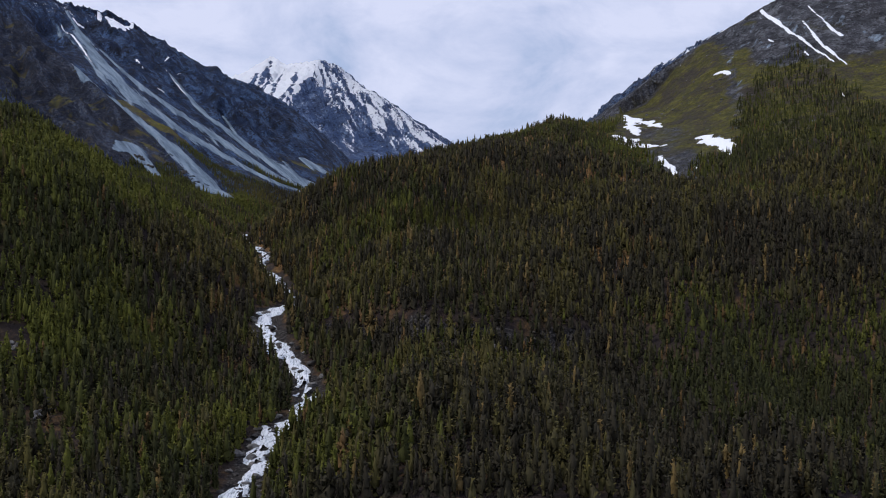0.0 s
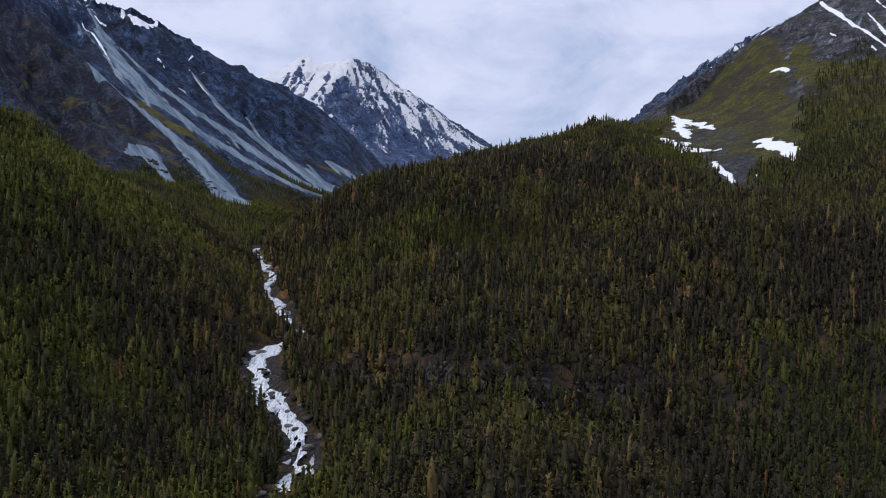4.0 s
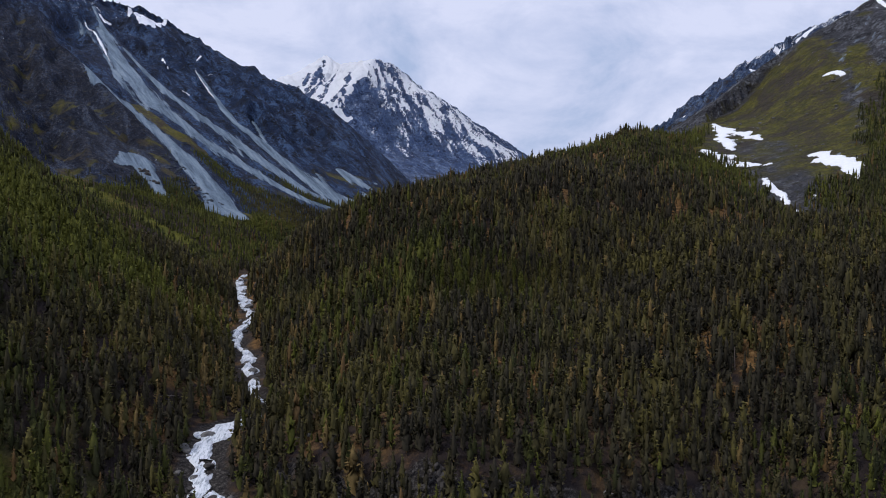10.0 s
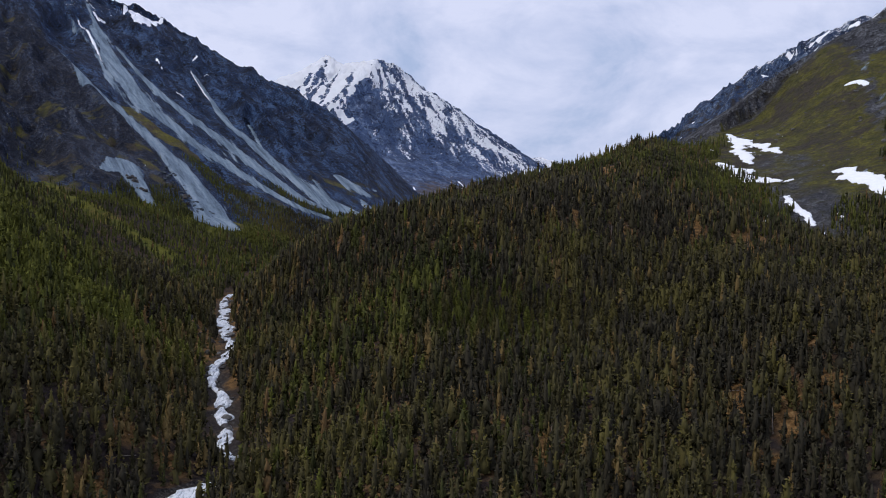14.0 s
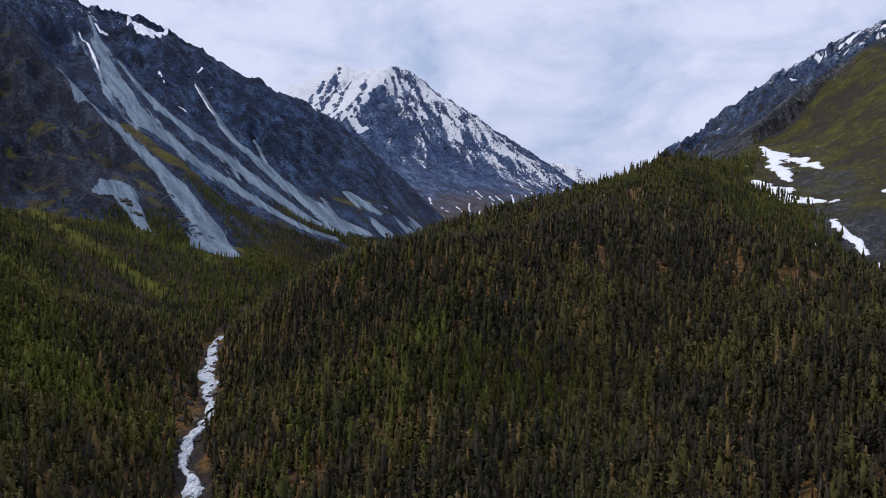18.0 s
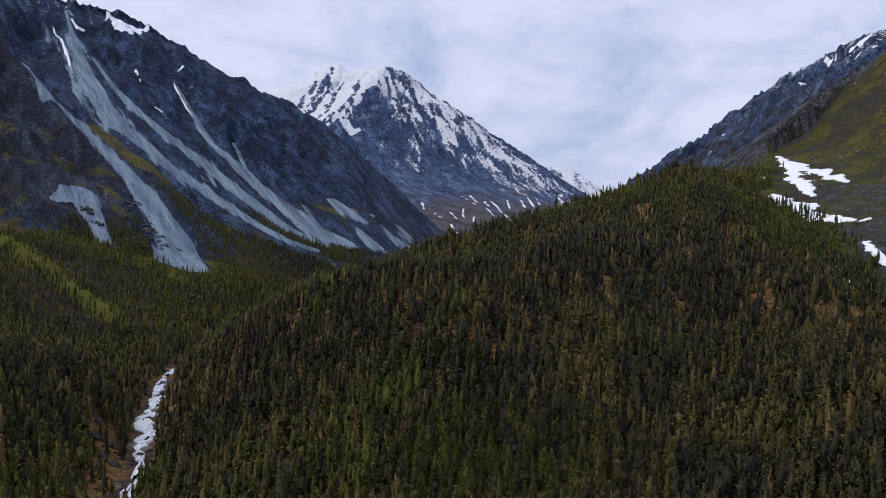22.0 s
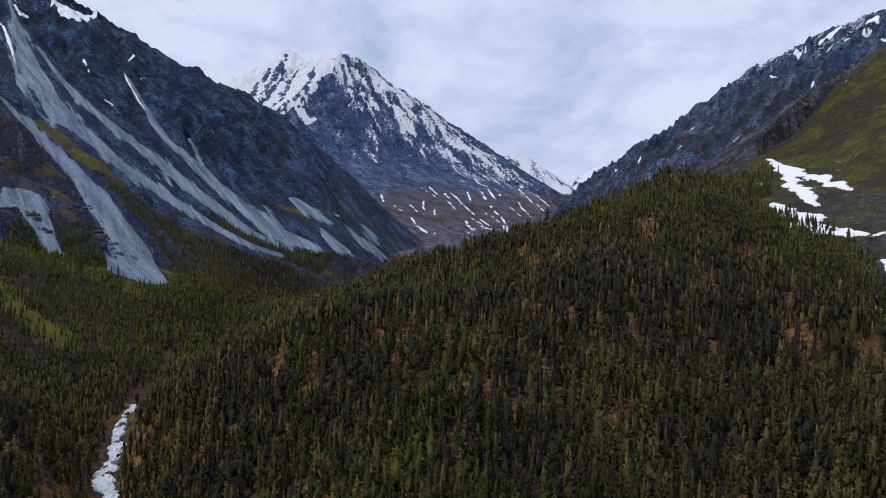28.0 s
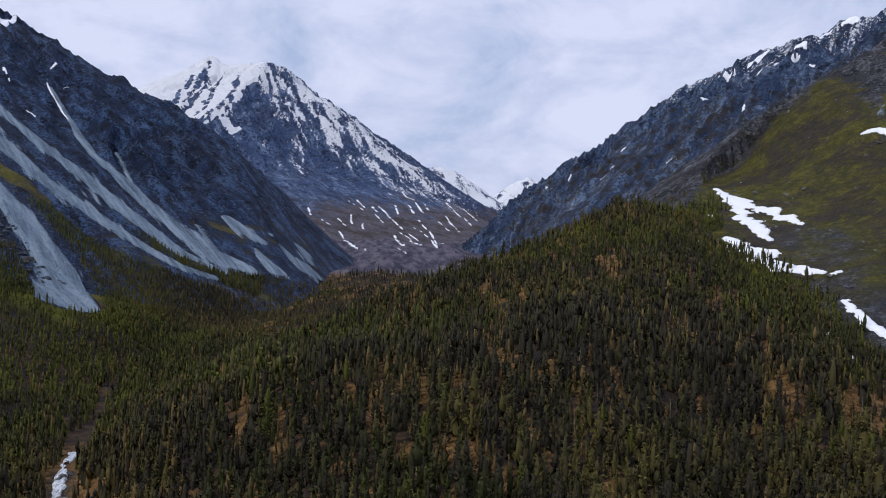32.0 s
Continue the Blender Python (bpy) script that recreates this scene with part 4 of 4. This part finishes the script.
SCARS = [(-204, 503), (-173, 458), (-166, 444), (-157, 432), (-207, 512)]
WOOD_WEDGE = [(-392, 1552), (-366, 1570), (-322, 1544), (-288, 1522), (-244, 1520), (-201, 1534), (-150, 1545), (-150, 1400), (-277, 1395), (-296, 1437), (-328, 1485), (-360, 1521)]
WOOD_STRIP = [(-318, 1586), (-286, 1596), (-239, 1584), (-194, 1598), (-120, 1630), (-120, 1575), (-203, 1566), (-246, 1554), (-278, 1558), (-301, 1567)]
WOOD_FOOT = [(-235, 1563), (-207, 1583), (-172, 1620), (-129, 1671), (-109, 1842), (-76, 1758), (-96, 1567), (-142, 1570), (-167, 1551), (-202, 1553)]


def forest_spots():
    rng = np.random.RandomState(3)
    gap = 4.05
    X, Y = np.meshgrid(np.arange(-640, 620, gap), np.arange(320, 2650, gap))
    x, y = (X + rng.uniform(-0.48, 0.48, X.shape) * gap).ravel(), (Y + rng.uniform(-0.48, 0.48, X.shape) * gap).ravel()
    A, B = np.meshgrid(np.arange(-420, -170, 2.9), np.arange(1330, 1650, 2.9))
    x, y = np.append(x, (A + rng.uniform(-1.4, 1.4, A.shape)).ravel()), np.append(y, (B + rng.uniform(-1.4, 1.4, A.shape)).ravel())
    A, B = np.meshgrid(np.arange(-150, 340, 5.4), np.arange(940, 1330, 5.4))
    x, y = np.append(x, (A + rng.uniform(-2.6, 2.6, A.shape)).ravel()), np.append(y, (B + rng.uniform(-2.6, 2.6, A.shape)).ravel())
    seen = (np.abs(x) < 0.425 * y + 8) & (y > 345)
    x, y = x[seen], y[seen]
    thin = (y < 1650) | (rng.rand(len(x)) < 0.45)
    x, y = x[thin], y[thin]
    g, l, r = ground_z(x, y), left_z(x, y), right_z(x, y)
    z = np.maximum(np.maximum(g, l), r)
    z = np.where(y > 1900, np.maximum(z, ridge_z(x, y)), z)
    d = np.abs(x - stream_x(y))
    ok = d > np.interp(y, [430, 500, 620, 640, 850, 900, 1000, 1075, 1095], [7, 8.5, 7, 6, 5, 4, 4, 4, 0]) + 4 * vnoise(x / 12, y / 12)
    at_foot = inside(x, y, WOOD_FOOT) & (strip_mask(x, y) < 0.5)
    ok &= (y < 1500) | at_foot | ((z < 70 + 30 * fbm(x / 50, y / 50, 3)) & (y < np.interp(x, [-200, -150, -125, -90, 20, 80], [1640, 1680, 1800, 1850, 1900, 2250]) + 25 * fbm(x / 30 + 5, y / 30, 3))) | ((x < -178) & (y < 1650)) | ((x > 70) & (z < 150 + 40 * fbm(x / 40, y / 40, 3)) & (y < 1620))
    on_left = (l > g) & (y > 1340) & (x > -400) & ~inside(x, y, WOOD_WEDGE) & ~inside(x, y, WOOD_STRIP) & ~at_foot & ~((y < 1440) & (x > -290)) & ~((x < -335) & (l < 78))
    ok &= ~(on_left & (l > g + 6))
    ok &= ~((l > g) & ((strip_mask(x, y) > 0.52) | (y > 1650)) & ~at_foot)
    ok &= (y < 1300) | (strip_mask(x, y) < 0.5)
    bank = np.min([near_line(x, y, line, 6)[0] for line in BANKS], 0)
    ok &= (bank > 6.5 + 6 * fbm(x / 9, y / 9, 2)) | (rng.rand(len(x)) < 0.2)
    under = np.interp(x, LEDGE_X, LEDGE_Y) - y
    ok &= ~((under > -3) & (under < 7 + 8 * fbm(x / 9, y / 9, 2)) & (x > -78) & (x < 80)) | (rng.rand(len(x)) < 0.7)
    ok &= np.min([np.hypot(x - a, y - b) for a, b in SCARS], 0) > 7 + 5 * fbm(x / 6, y / 6, 2)
    ok &= np.hypot(x + 252, y - 998) > 10 + 5 * fbm(x / 9, y / 9, 2)
    strip, _ = near_line(x, y, GRASS_STRIP, 10)
    ok &= (strip > 5.5 + 5 * fbm(x / 12, y / 12, 3)) | (rng.rand(len(x)) < 0.16)
    fan, _ = near_line(x, y, [(-326, 1425), (-296, 1384), (-286, 1352)], 12)
    ok &= fan > 26
    ok &= ~((x < -395 + 20 * fbm(x / 30, y / 30, 3)) & (y > 1275)) | (rng.rand(len(x)) < 0.10)
    crag, _ = near_line(x, y, CRAG, 25)
    ok &= (crag > 120) | (z < 75) | (x > -402)
    ok &= ~inside(x + 22 * fbm(x / 26, y / 26, 4), y + 40 * fbm(x / 26 + 4, y / 26, 4), MEADOW)
    ok &= ~((x > 443 + 12 * fbm(x / 25, y / 25, 3)) & (y > 1000))
    ok &= ~((y > 1340 + 30 * fbm(x / 25, y / 25, 3)) & (x > 140) & (rng.rand(len(x)) < 0.55 + 0.5 * step(105, 140, z)))
    ok &= (rng.rand(len(x)) < 1 - 0.45 * step(80, 175, z + 60 * fbm(x / 22, y / 22, 3)) * (x > 280))
    ok &= rng.rand(len(x)) < 0.98 - np.interp(y, [600, 800], [0.18, 0.22]) * gaps(x, y) - 0.12 * step(-220, -290, x) * step(1000, 1100, y) - 0.15 * step(0.1, 0.5, fbm(x / 25, y / 25, 3))
    x, y, z, d = x[ok], y[ok], z[ok], d[ok]
    n = len(x)
    larch = (0.9 * fbm(x / 110 + 3, y / 130 + 8, 3) + rng.normal(0, 0.2, n) + 0.75 * step(-140, -240, x) + 0.4 * step(-220, -290, x) * step(1000, 1100, y) + 0.42 * step(80, 220, x) + 0.35 * step(50, 120, x) * step(640, 560, y) + 0.3 * step(1080, 1200, y) * (x < 100) + 0.4 * step(80, 30, np.hypot(x + 250, y - 1300)) + 0.3 * step(980, 1150, y) * (x > 0) - 0.7 * step(1350, 1450, y) + 0.9 * inside(x, y, WOOD_FOOT) + 0.5 * step(40, 10, near_line(x, y, [(-290, 820), (-248, 788), (-221, 769), (-187, 746), (-158, 764)], 12)[0])) > 0.34
    gap_here = gaps(x, y)
    green = step(38, 12, near_line(x, y, [(-290, 820), (-248, 788), (-221, 769), (-187, 746), (-158, 764)], 12)[0])
    h = np.clip(rng.normal(11.6, 2.7, n), 3.5, 18) * (1 - 0.25 * larch * (x > 0)) * (1 - 0.32 * gap_here) * (1 - 0.25 * step(-220, -290, x) * step(1000, 1100, y)) * (1 - 0.35 * step(1340, 1420, y)) * np.interp(y, [820, 980, 1100, 1300], [1.0, 0.86, 0.70, 0.75])
    return np.stack([x, y, z - 0.3, h, rng.uniform(0.85, 1.25, n), rng.uniform(0, 6.28, n), np.where(rng.rand(n) < 0.01 + 0.018 * (x > -130) + 0.30 * gap_here + 0.05 * step(70, 25, d) * step(620, 700, y), 0.01, np.clip(rng.normal(0.40, 0.28, n) + 0.55 * fbm(x / 50, y / 50, 4) + 0.5 * fbm(x / 16 + 9, y / 16, 2) + 0.18 * step(-110, -200, x) + 0.10 * step(110, 220, x) - 0.26 * step(45, 110, x) * step(850, 770, y) - 0.14 * step(15, 50, x) * step(140, 100, x) * step(640, 590, y) - 0.14 * step(850, 910, y) * step(1080, 1000, y) * (x > -110) + 0.08 * step(850, 800, y) * step(700, 760, y) - 0.14 * step(270, 300, x) * step(980, 1060, y) + 0.16 * step(60, 120, x) * step(250, 200, x) * step(1000, 1080, y) + 0.35 * step(60, 20, np.hypot(x + 262, y - 1322)) + 0.30 * green, 0.13, 1))], 1), larch


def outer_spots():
    """The same woods, added outside the camera's view: along the lower stream and up both sides of the valley."""
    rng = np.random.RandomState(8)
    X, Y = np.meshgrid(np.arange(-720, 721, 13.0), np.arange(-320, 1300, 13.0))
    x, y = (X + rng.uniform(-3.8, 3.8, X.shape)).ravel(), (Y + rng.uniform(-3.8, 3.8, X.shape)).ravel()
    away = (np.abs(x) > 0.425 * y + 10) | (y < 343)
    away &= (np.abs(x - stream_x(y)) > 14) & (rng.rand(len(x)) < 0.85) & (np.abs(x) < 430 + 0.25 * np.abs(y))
    x, y = x[away], y[away]
    n = len(x)
    z = np.maximum(ground_z(x, y), np.where(x > 110, right_z(x, y), -999))
    return np.stack([x, y, z - 0.3, np.clip(rng.normal(9.3, 2.3, n), 4, 15), rng.uniform(1.0, 1.5, n), rng.uniform(0, 6.28, n), np.clip(rng.normal(0.45, 0.25, n), 0.13, 1)], 1)


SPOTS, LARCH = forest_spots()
rng = np.random.RandomState(11)
FINE = [crown_template(rng, 4, 5, 34, True, 1.12) for _ in range(12)]
COARSE = [crown_template(rng, 3, 4, 6, False, 1.6) for _ in range(10)]
# the trees nearest to the end of the flight are things of their own
order = np.argsort((SPOTS[:, 0] - 15) ** 2 / 2.2 + (SPOTS[:, 1] - 765) ** 2)
OWN = np.zeros(len(SPOTS), bool)
OWN[order[:300]] = True
NEAR = (SPOTS[:, 1] < 930) & ~OWN
plant("pine_forest", SPOTS[~LARCH & NEAR], FINE, M_NEEDLE, "dense dark green pines covering the hump and banks")
plant("larch_forest", SPOTS[LARCH & NEAR], FINE, M_LARCH, "fresh green larches scattered through the forest")
plant("pine_forest", SPOTS[~LARCH & ~NEAR & ~OWN], COARSE, M_NEEDLE, "dark pines on the far side of the valley")
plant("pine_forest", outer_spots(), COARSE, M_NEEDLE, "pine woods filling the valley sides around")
plant("larch_forest", SPOTS[LARCH & ~NEAR & ~OWN], COARSE, M_LARCH, "light green larches on the far slopes")


def tree_models(mat, name, label, count):
    made = []
    for k in range(count):
        root = new(name)
        root.empty_display_size = 0.3
        tagged(root, label, "tree", "trees on the hump")
        bm = bmesh.new()
        rings = []
        for t in (-0.06, 0.15, 0.45, 0.8):
            r = 0.020 * (1 - t) + 0.003
            rings.append([bm.verts.new((r * math.cos(a) + 0.006 * t, r * math.sin(a), t)) for a in np.arange(6) * 1.0472])
        for lo, hi in zip(rings[:-1], rings[1:]):
            for j in range(6):
                bm.faces.new((lo[j], lo[(j + 1) % 6], hi[(j + 1) % 6], hi[j]))
        for j in range(5):
            a, h = rng.uniform(0, 6.28), rng.uniform(0.10, 0.30)
            q = [bm.verts.new((0.012 * math.cos(a + o), 0.012 * math.sin(a + o), h)) for o in (-0.9, 0.9)]
            q.append(bm.verts.new((0.075 * math.cos(a), 0.075 * math.sin(a), h - 0.012)))
            bm.faces.new(q)
        me = bpy.data.meshes.new("trunk")
        bm.to_mesh(me)
        bm.free()
        put("trunk", me, M_BARK, root)
        v, f, p = crown_template(rng, 8, 8, 260, False, 0.62)
        put("crown", mesh_from("crown", v, f, True, {"tint": p * (0.2, 0.35, 0.5, 0.65, 0.8, 0.95)[k % 6]}), mat, root)
        made.append(root)
    return made


PINES = tree_models(M_NEEDLE, "pine_tree", "slender dark green pine standing on the forested hump", 6)
LARCHES = tree_models(M_LARCH, "larch_tree", "fresh green larch among the dark pines", 6)
first = set()
for k in np.flatnonzero(OWN):
    x, y, z, h, g, a, tint = SPOTS[k]
    model = (LARCHES if LARCH[k] else PINES)[rng.randint(6)]
    m = pose(x, y, z, rng.uniform(-2, 2), rng.uniform(-2, 2), math.degrees(a)) @ Matrix.Diagonal((h * g, h * g, h, 1))
    if model.name in first:
        copy_thing(model, m @ Matrix.Diagonal((1 / model.scale[0], 1 / model.scale[1], 1 / model.scale[2], 1)))
    else:
        first.add(model.name)
        model.matrix_basis = m
for model in PINES + LARCHES:
    if model.name not in first:
        for ob in (*model.children, model):
            bpy.data.objects.remove(ob)

# ---- boulders and outcrops ----
def stone_mesh(rng, name, size, squash=0.7, seg=9, rings=7):
    """A broken, angular stone: a ball cut by random planes and roughened."""
    bm = bmesh.new()
    bmesh.ops.create_uvsphere(bm, u_segments=seg, v_segments=rings, radius=1.0)
    cuts = [(Vector(rng.normal(0, 1, 3)).normalized(), rng.uniform(0.55, 0.9)) for _ in range(9)]
    for v in bm.verts:
        for n, d in cuts:
            over = v.co.dot(n) - d
            if over > 0:
                v.co -= n * over
        v.co *= 1 + rng.uniform(-0.05, 0.05)
        v.co.x, v.co.y, v.co.z = v.co.x * size[0], v.co.y * size[1], v.co.z * size[2] * squash
    me = bpy.data.meshes.new(name)
    bm.to_mesh(me)
    bm.free()
    return me


M_STONE = plain("grey_stone", (0.05, 0.048, 0.047), (0.22, 0.21, 0.20), 0.8, 0.85, 0.8, 0.4)
M_DARKSTONE = plain("wet_stone", (0.018, 0.017, 0.017), (0.085, 0.075, 0.068), 0.9, 0.6, 0.8, 0.4)
STONES = [stone_mesh(rng, "boulder", rng.uniform(0.75, 1.3, 3)) for _ in range(8)]
for me in STONES[:4]:
    me.materials.append(M_STONE)
for me in STONES[4:]:
    me.materials.append(M_DARKSTONE)


def boulder(x, y, size, label, group, sink=0.3):
    me = STONES[rng.randint(8)] if group == "stream boulders" else STONES[rng.randint(4)]
    ob = new("boulder", me)
    z = float(ground_z(np.array([x]), np.array([y]))[0])
    ob.matrix_basis = pose(x, y, z + size * (0.5 - sink), rng.uniform(-15, 15), rng.uniform(-15, 15), rng.uniform(0, 360)) @ Matrix.Diagonal((size, size * rng.uniform(0.7, 1.2), size * rng.uniform(0.6, 1.1), 1))
    return tagged(ob, label, "boulder", group)


for k in range(170):
    y = rng.choice([rng.uniform(400, 630), rng.uniform(640, 1010)])
    edge = float(stream_half(y)) * rng.choice([rng.uniform(-0.6, 0.6), rng.choice([-1, 1]) * rng.uniform(0.9, 1.7)])
    boulder(float(stream_x(y)) + edge, y, rng.uniform(0.8, 2.6), "grey boulder washed by the white stream", "stream boulders")


# ---- outcrops, dead trees and fallen logs ----
CRAGS = [stone_mesh(rng, "rock", rng.uniform(0.7, 1.35, 3), 0.9, 12, 9) for _ in range(5)]
for me in CRAGS[:3]:
    me.materials.append(M_STONE)
for me in CRAGS[3:]:
    me.materials.append(M_DARKSTONE)


def outcrop(x, y, wide, count, dark, label):
    root = new("rock_outcrop")
    z = float(land_at(np.array([float(x)]), np.array([float(y)]))[0])
    root.matrix_basis = pose(x, y, z)
    for _ in range(count):
        dx, dy = rng.normal(0, wide * 0.45, 2)
        dz = float(land_at(np.array([x + dx]), np.array([y + dy]))[0]) - z
        r = wide * rng.uniform(0.18, 0.42)
        ob = new("rock", CRAGS[rng.choice([3, 4]) if dark else rng.randint(3)])
        ob.parent = root
        ob.matrix_basis = pose(dx, dy, dz + 0.25 * r, rng.uniform(-25, 25), rng.uniform(-25, 25), rng.uniform(0, 360)) @ Matrix.Diagonal((r, r * rng.uniform(0.6, 1.1), r * rng.uniform(0.7, 1.3), 1))
    tagged(root, label, "rock outcrop", "rock outcrops")


for x, y, w, n in [(29, 546, 5, 7), (46, 559, 4, 6), (4, 540, 4, 6), (-44, 569, 4, 6), (-62, 600, 4, 6)]:
    outcrop(x, y, w, n, False, "low grey rock outcrop among the pines")
for k in range(13):
    x = -68 + 11.5 * k
    outcrop(x, float(np.interp(x, LEDGE_X, LEDGE_Y)) - rng.uniform(2, 6), rng.uniform(3.2, 5.5), 8, True, "dark broken ledge of rock below the pines")
for x, y, w, n in [(-204, 503, 5, 7), (-173, 458, 5, 8), (-157, 432, 5, 7)]:
    outcrop(x, y, w, n, False, "pale broken rock scar on the wooded bank")
for x, y, w, n in [(-252, 1000, 10, 12), (-239, 985, 9, 10), (-226, 950, 7, 8)]:
    outcrop(x, y, w, n, True, "dark rock hollow between green larches")
for x, y, w, n in [(-168, 868, 6, 9), (-156, 846, 5, 8), (-177, 892, 6, 8), (-162, 958, 5, 8), (-155, 920, 5, 7), (-148, 818, 4, 6)]:
    outcrop(x, y, w, n, True, "dark rocks on the bare orange stream bank")
for x, y, w, n in [(-395, 1400, 9, 9), (-380, 1380, 8, 9), (-345, 1418, 7, 8), (-338, 1400, 6, 8)]:
    outcrop(x, y, w, n, True, "dark broken rocks at the edge of the scree")

M_DEAD = plain("weathered_wood", (0.12, 0.095, 0.075), (0.34, 0.29, 0.25), 2.0)


def bare_trunk(name, length, stubs):
    """A weathered stem that tapers, with a few broken branches."""
    bm = bmesh.new()
    rings = []
    for t in np.linspace(0, 1, 6):
        r, bend = length * 0.020 * (1 - 0.8 * t), length * 0.015 * math.sin(5 * t)
        rings.append([bm.verts.new((r * math.cos(a) + bend, r * math.sin(a), length * t)) for a in np.arange(7) * 0.8976])
    for lo, hi in zip(rings[:-1], rings[1:]):
        for j in range(7):
            bm.faces.new((lo[j], lo[(j + 1) % 7], hi[(j + 1) % 7], hi[j]))
    bm.faces.new(rings[-1])
    bm.faces.new(rings[0][::-1])
    for _ in range(stubs):
        a, h, q = rng.uniform(0, 6.28), rng.uniform(0.25, 0.95) * length, rng.uniform(0.06, 0.14) * length
        w = 0.006 * length
        ring = [bm.verts.new((w * math.cos(b), w * math.sin(b), h + w * (b % 2))) for b in (0, 2.1, 4.2)]
        tip = bm.verts.new((q * math.cos(a), q * math.sin(a), h + 0.4 * q))
        for j in range(3):
            bm.faces.new((ring[j], ring[(j + 1) % 3], tip))
    me = bpy.data.meshes.new(name)
    bm.to_mesh(me)
    bm.free()
    me.materials.append(M_DEAD)
    return me


SNAGS = [bare_trunk("dead_tree", h, 14) for h in (6.5, 8.0, 9.5)]
LOGS = [bare_trunk("fallen_log", h, 6) for h in (6.0, 7.5, 9.0)]
GX, GY = np.meshgrid(np.arange(-150.0, 200, 4), np.arange(560.0, 1000, 6))
open_spots = np.argwhere(gaps(GX, GY) > 0.7)
rng.shuffle(open_spots)
for k, (j, i) in enumerate(open_spots[:90]):
    x, y = GX[j, i] + rng.uniform(-2, 2), GY[j, i] + rng.uniform(-2, 2)
    if abs(x - float(stream_x(y))) < 14:
        continue
    z = float(ground_at(np.array([x]), np.array([y]))[0])
    if k % 2:
        ob = new("dead_tree", SNAGS[rng.randint(3)])
        ob.matrix_basis = pose(x, y, z - 0.3, rng.uniform(-4, 4), rng.uniform(-4, 4), rng.uniform(0, 360))
        tagged(ob, "bare grey dead tree standing in a forest opening", "dead tree", "dead trees")
    else:
        ob = new("fallen_log", LOGS[rng.randint(3)])
        ob.matrix_basis = pose(x, y, z + 0.15, rng.uniform(78, 90), 0, rng.uniform(0, 360))
        tagged(ob, "pale weathered log lying on orange bare ground", "log", "fallen logs")

M_SLATE = plain("slate_blocks", (0.022, 0.028, 0.036), (0.10, 0.118, 0.14), 0.8, 0.85, 0.8, 0.4)
SLABS = [stone_mesh(rng, "boulder", rng.uniform(0.7, 1.35, 3), 0.8, 12, 9) for _ in range(4)]
for me in SLABS:
    me.materials.append(M_SLATE)
for k in range(70):
    t = rng.uniform(0, 1)
    x, y = np.interp(t, [0, 0.5, 1], [-392, -362, -318]) + rng.normal(0, 5), np.interp(t, [0, 0.5, 1], [1490, 1440, 1392]) + rng.normal(0, 5)
    size = rng.uniform(0.7, 2.4)
    ob = new("boulder", SLABS[rng.randint(4)])
    ob.matrix_basis = pose(x, y, float(land_at(np.array([x]), np.array([y]))[0]) + 0.4 + 0.2 * size, rng.uniform(-20, 20), rng.uniform(-20, 20), rng.uniform(0, 360)) @ Matrix.Diagonal((size, size * rng.uniform(0.7, 1.2), size * rng.uniform(0.6, 1.1), 1))
    tagged(ob, "angular dark boulder lying on the grey scree", "boulder", "scree boulders")

# stones scattered over the meadow shoulder
for k in range(70):
    x, y = rng.uniform(225, 400), rng.uniform(1080, 1400)
    size = rng.uniform(0.8, 2.2)
    z = float(land_at(np.array([x]), np.array([y]))[0])
    if z < 70 or not inside(np.array([x]), np.array([y]), MEADOW)[0]:
        continue
    ob = new("boulder", STONES[rng.randint(4)])
    ob.matrix_basis = pose(x, y, z + 0.2 * size, rng.uniform(-20, 20), rng.uniform(-20, 20), rng.uniform(0, 360)) @ Matrix.Diagonal((size, size * rng.uniform(0.7, 1.2), size * rng.uniform(0.5, 0.9), 1))
    tagged(ob, "grey stone lying on the green meadow slope", "boulder", "meadow stones")
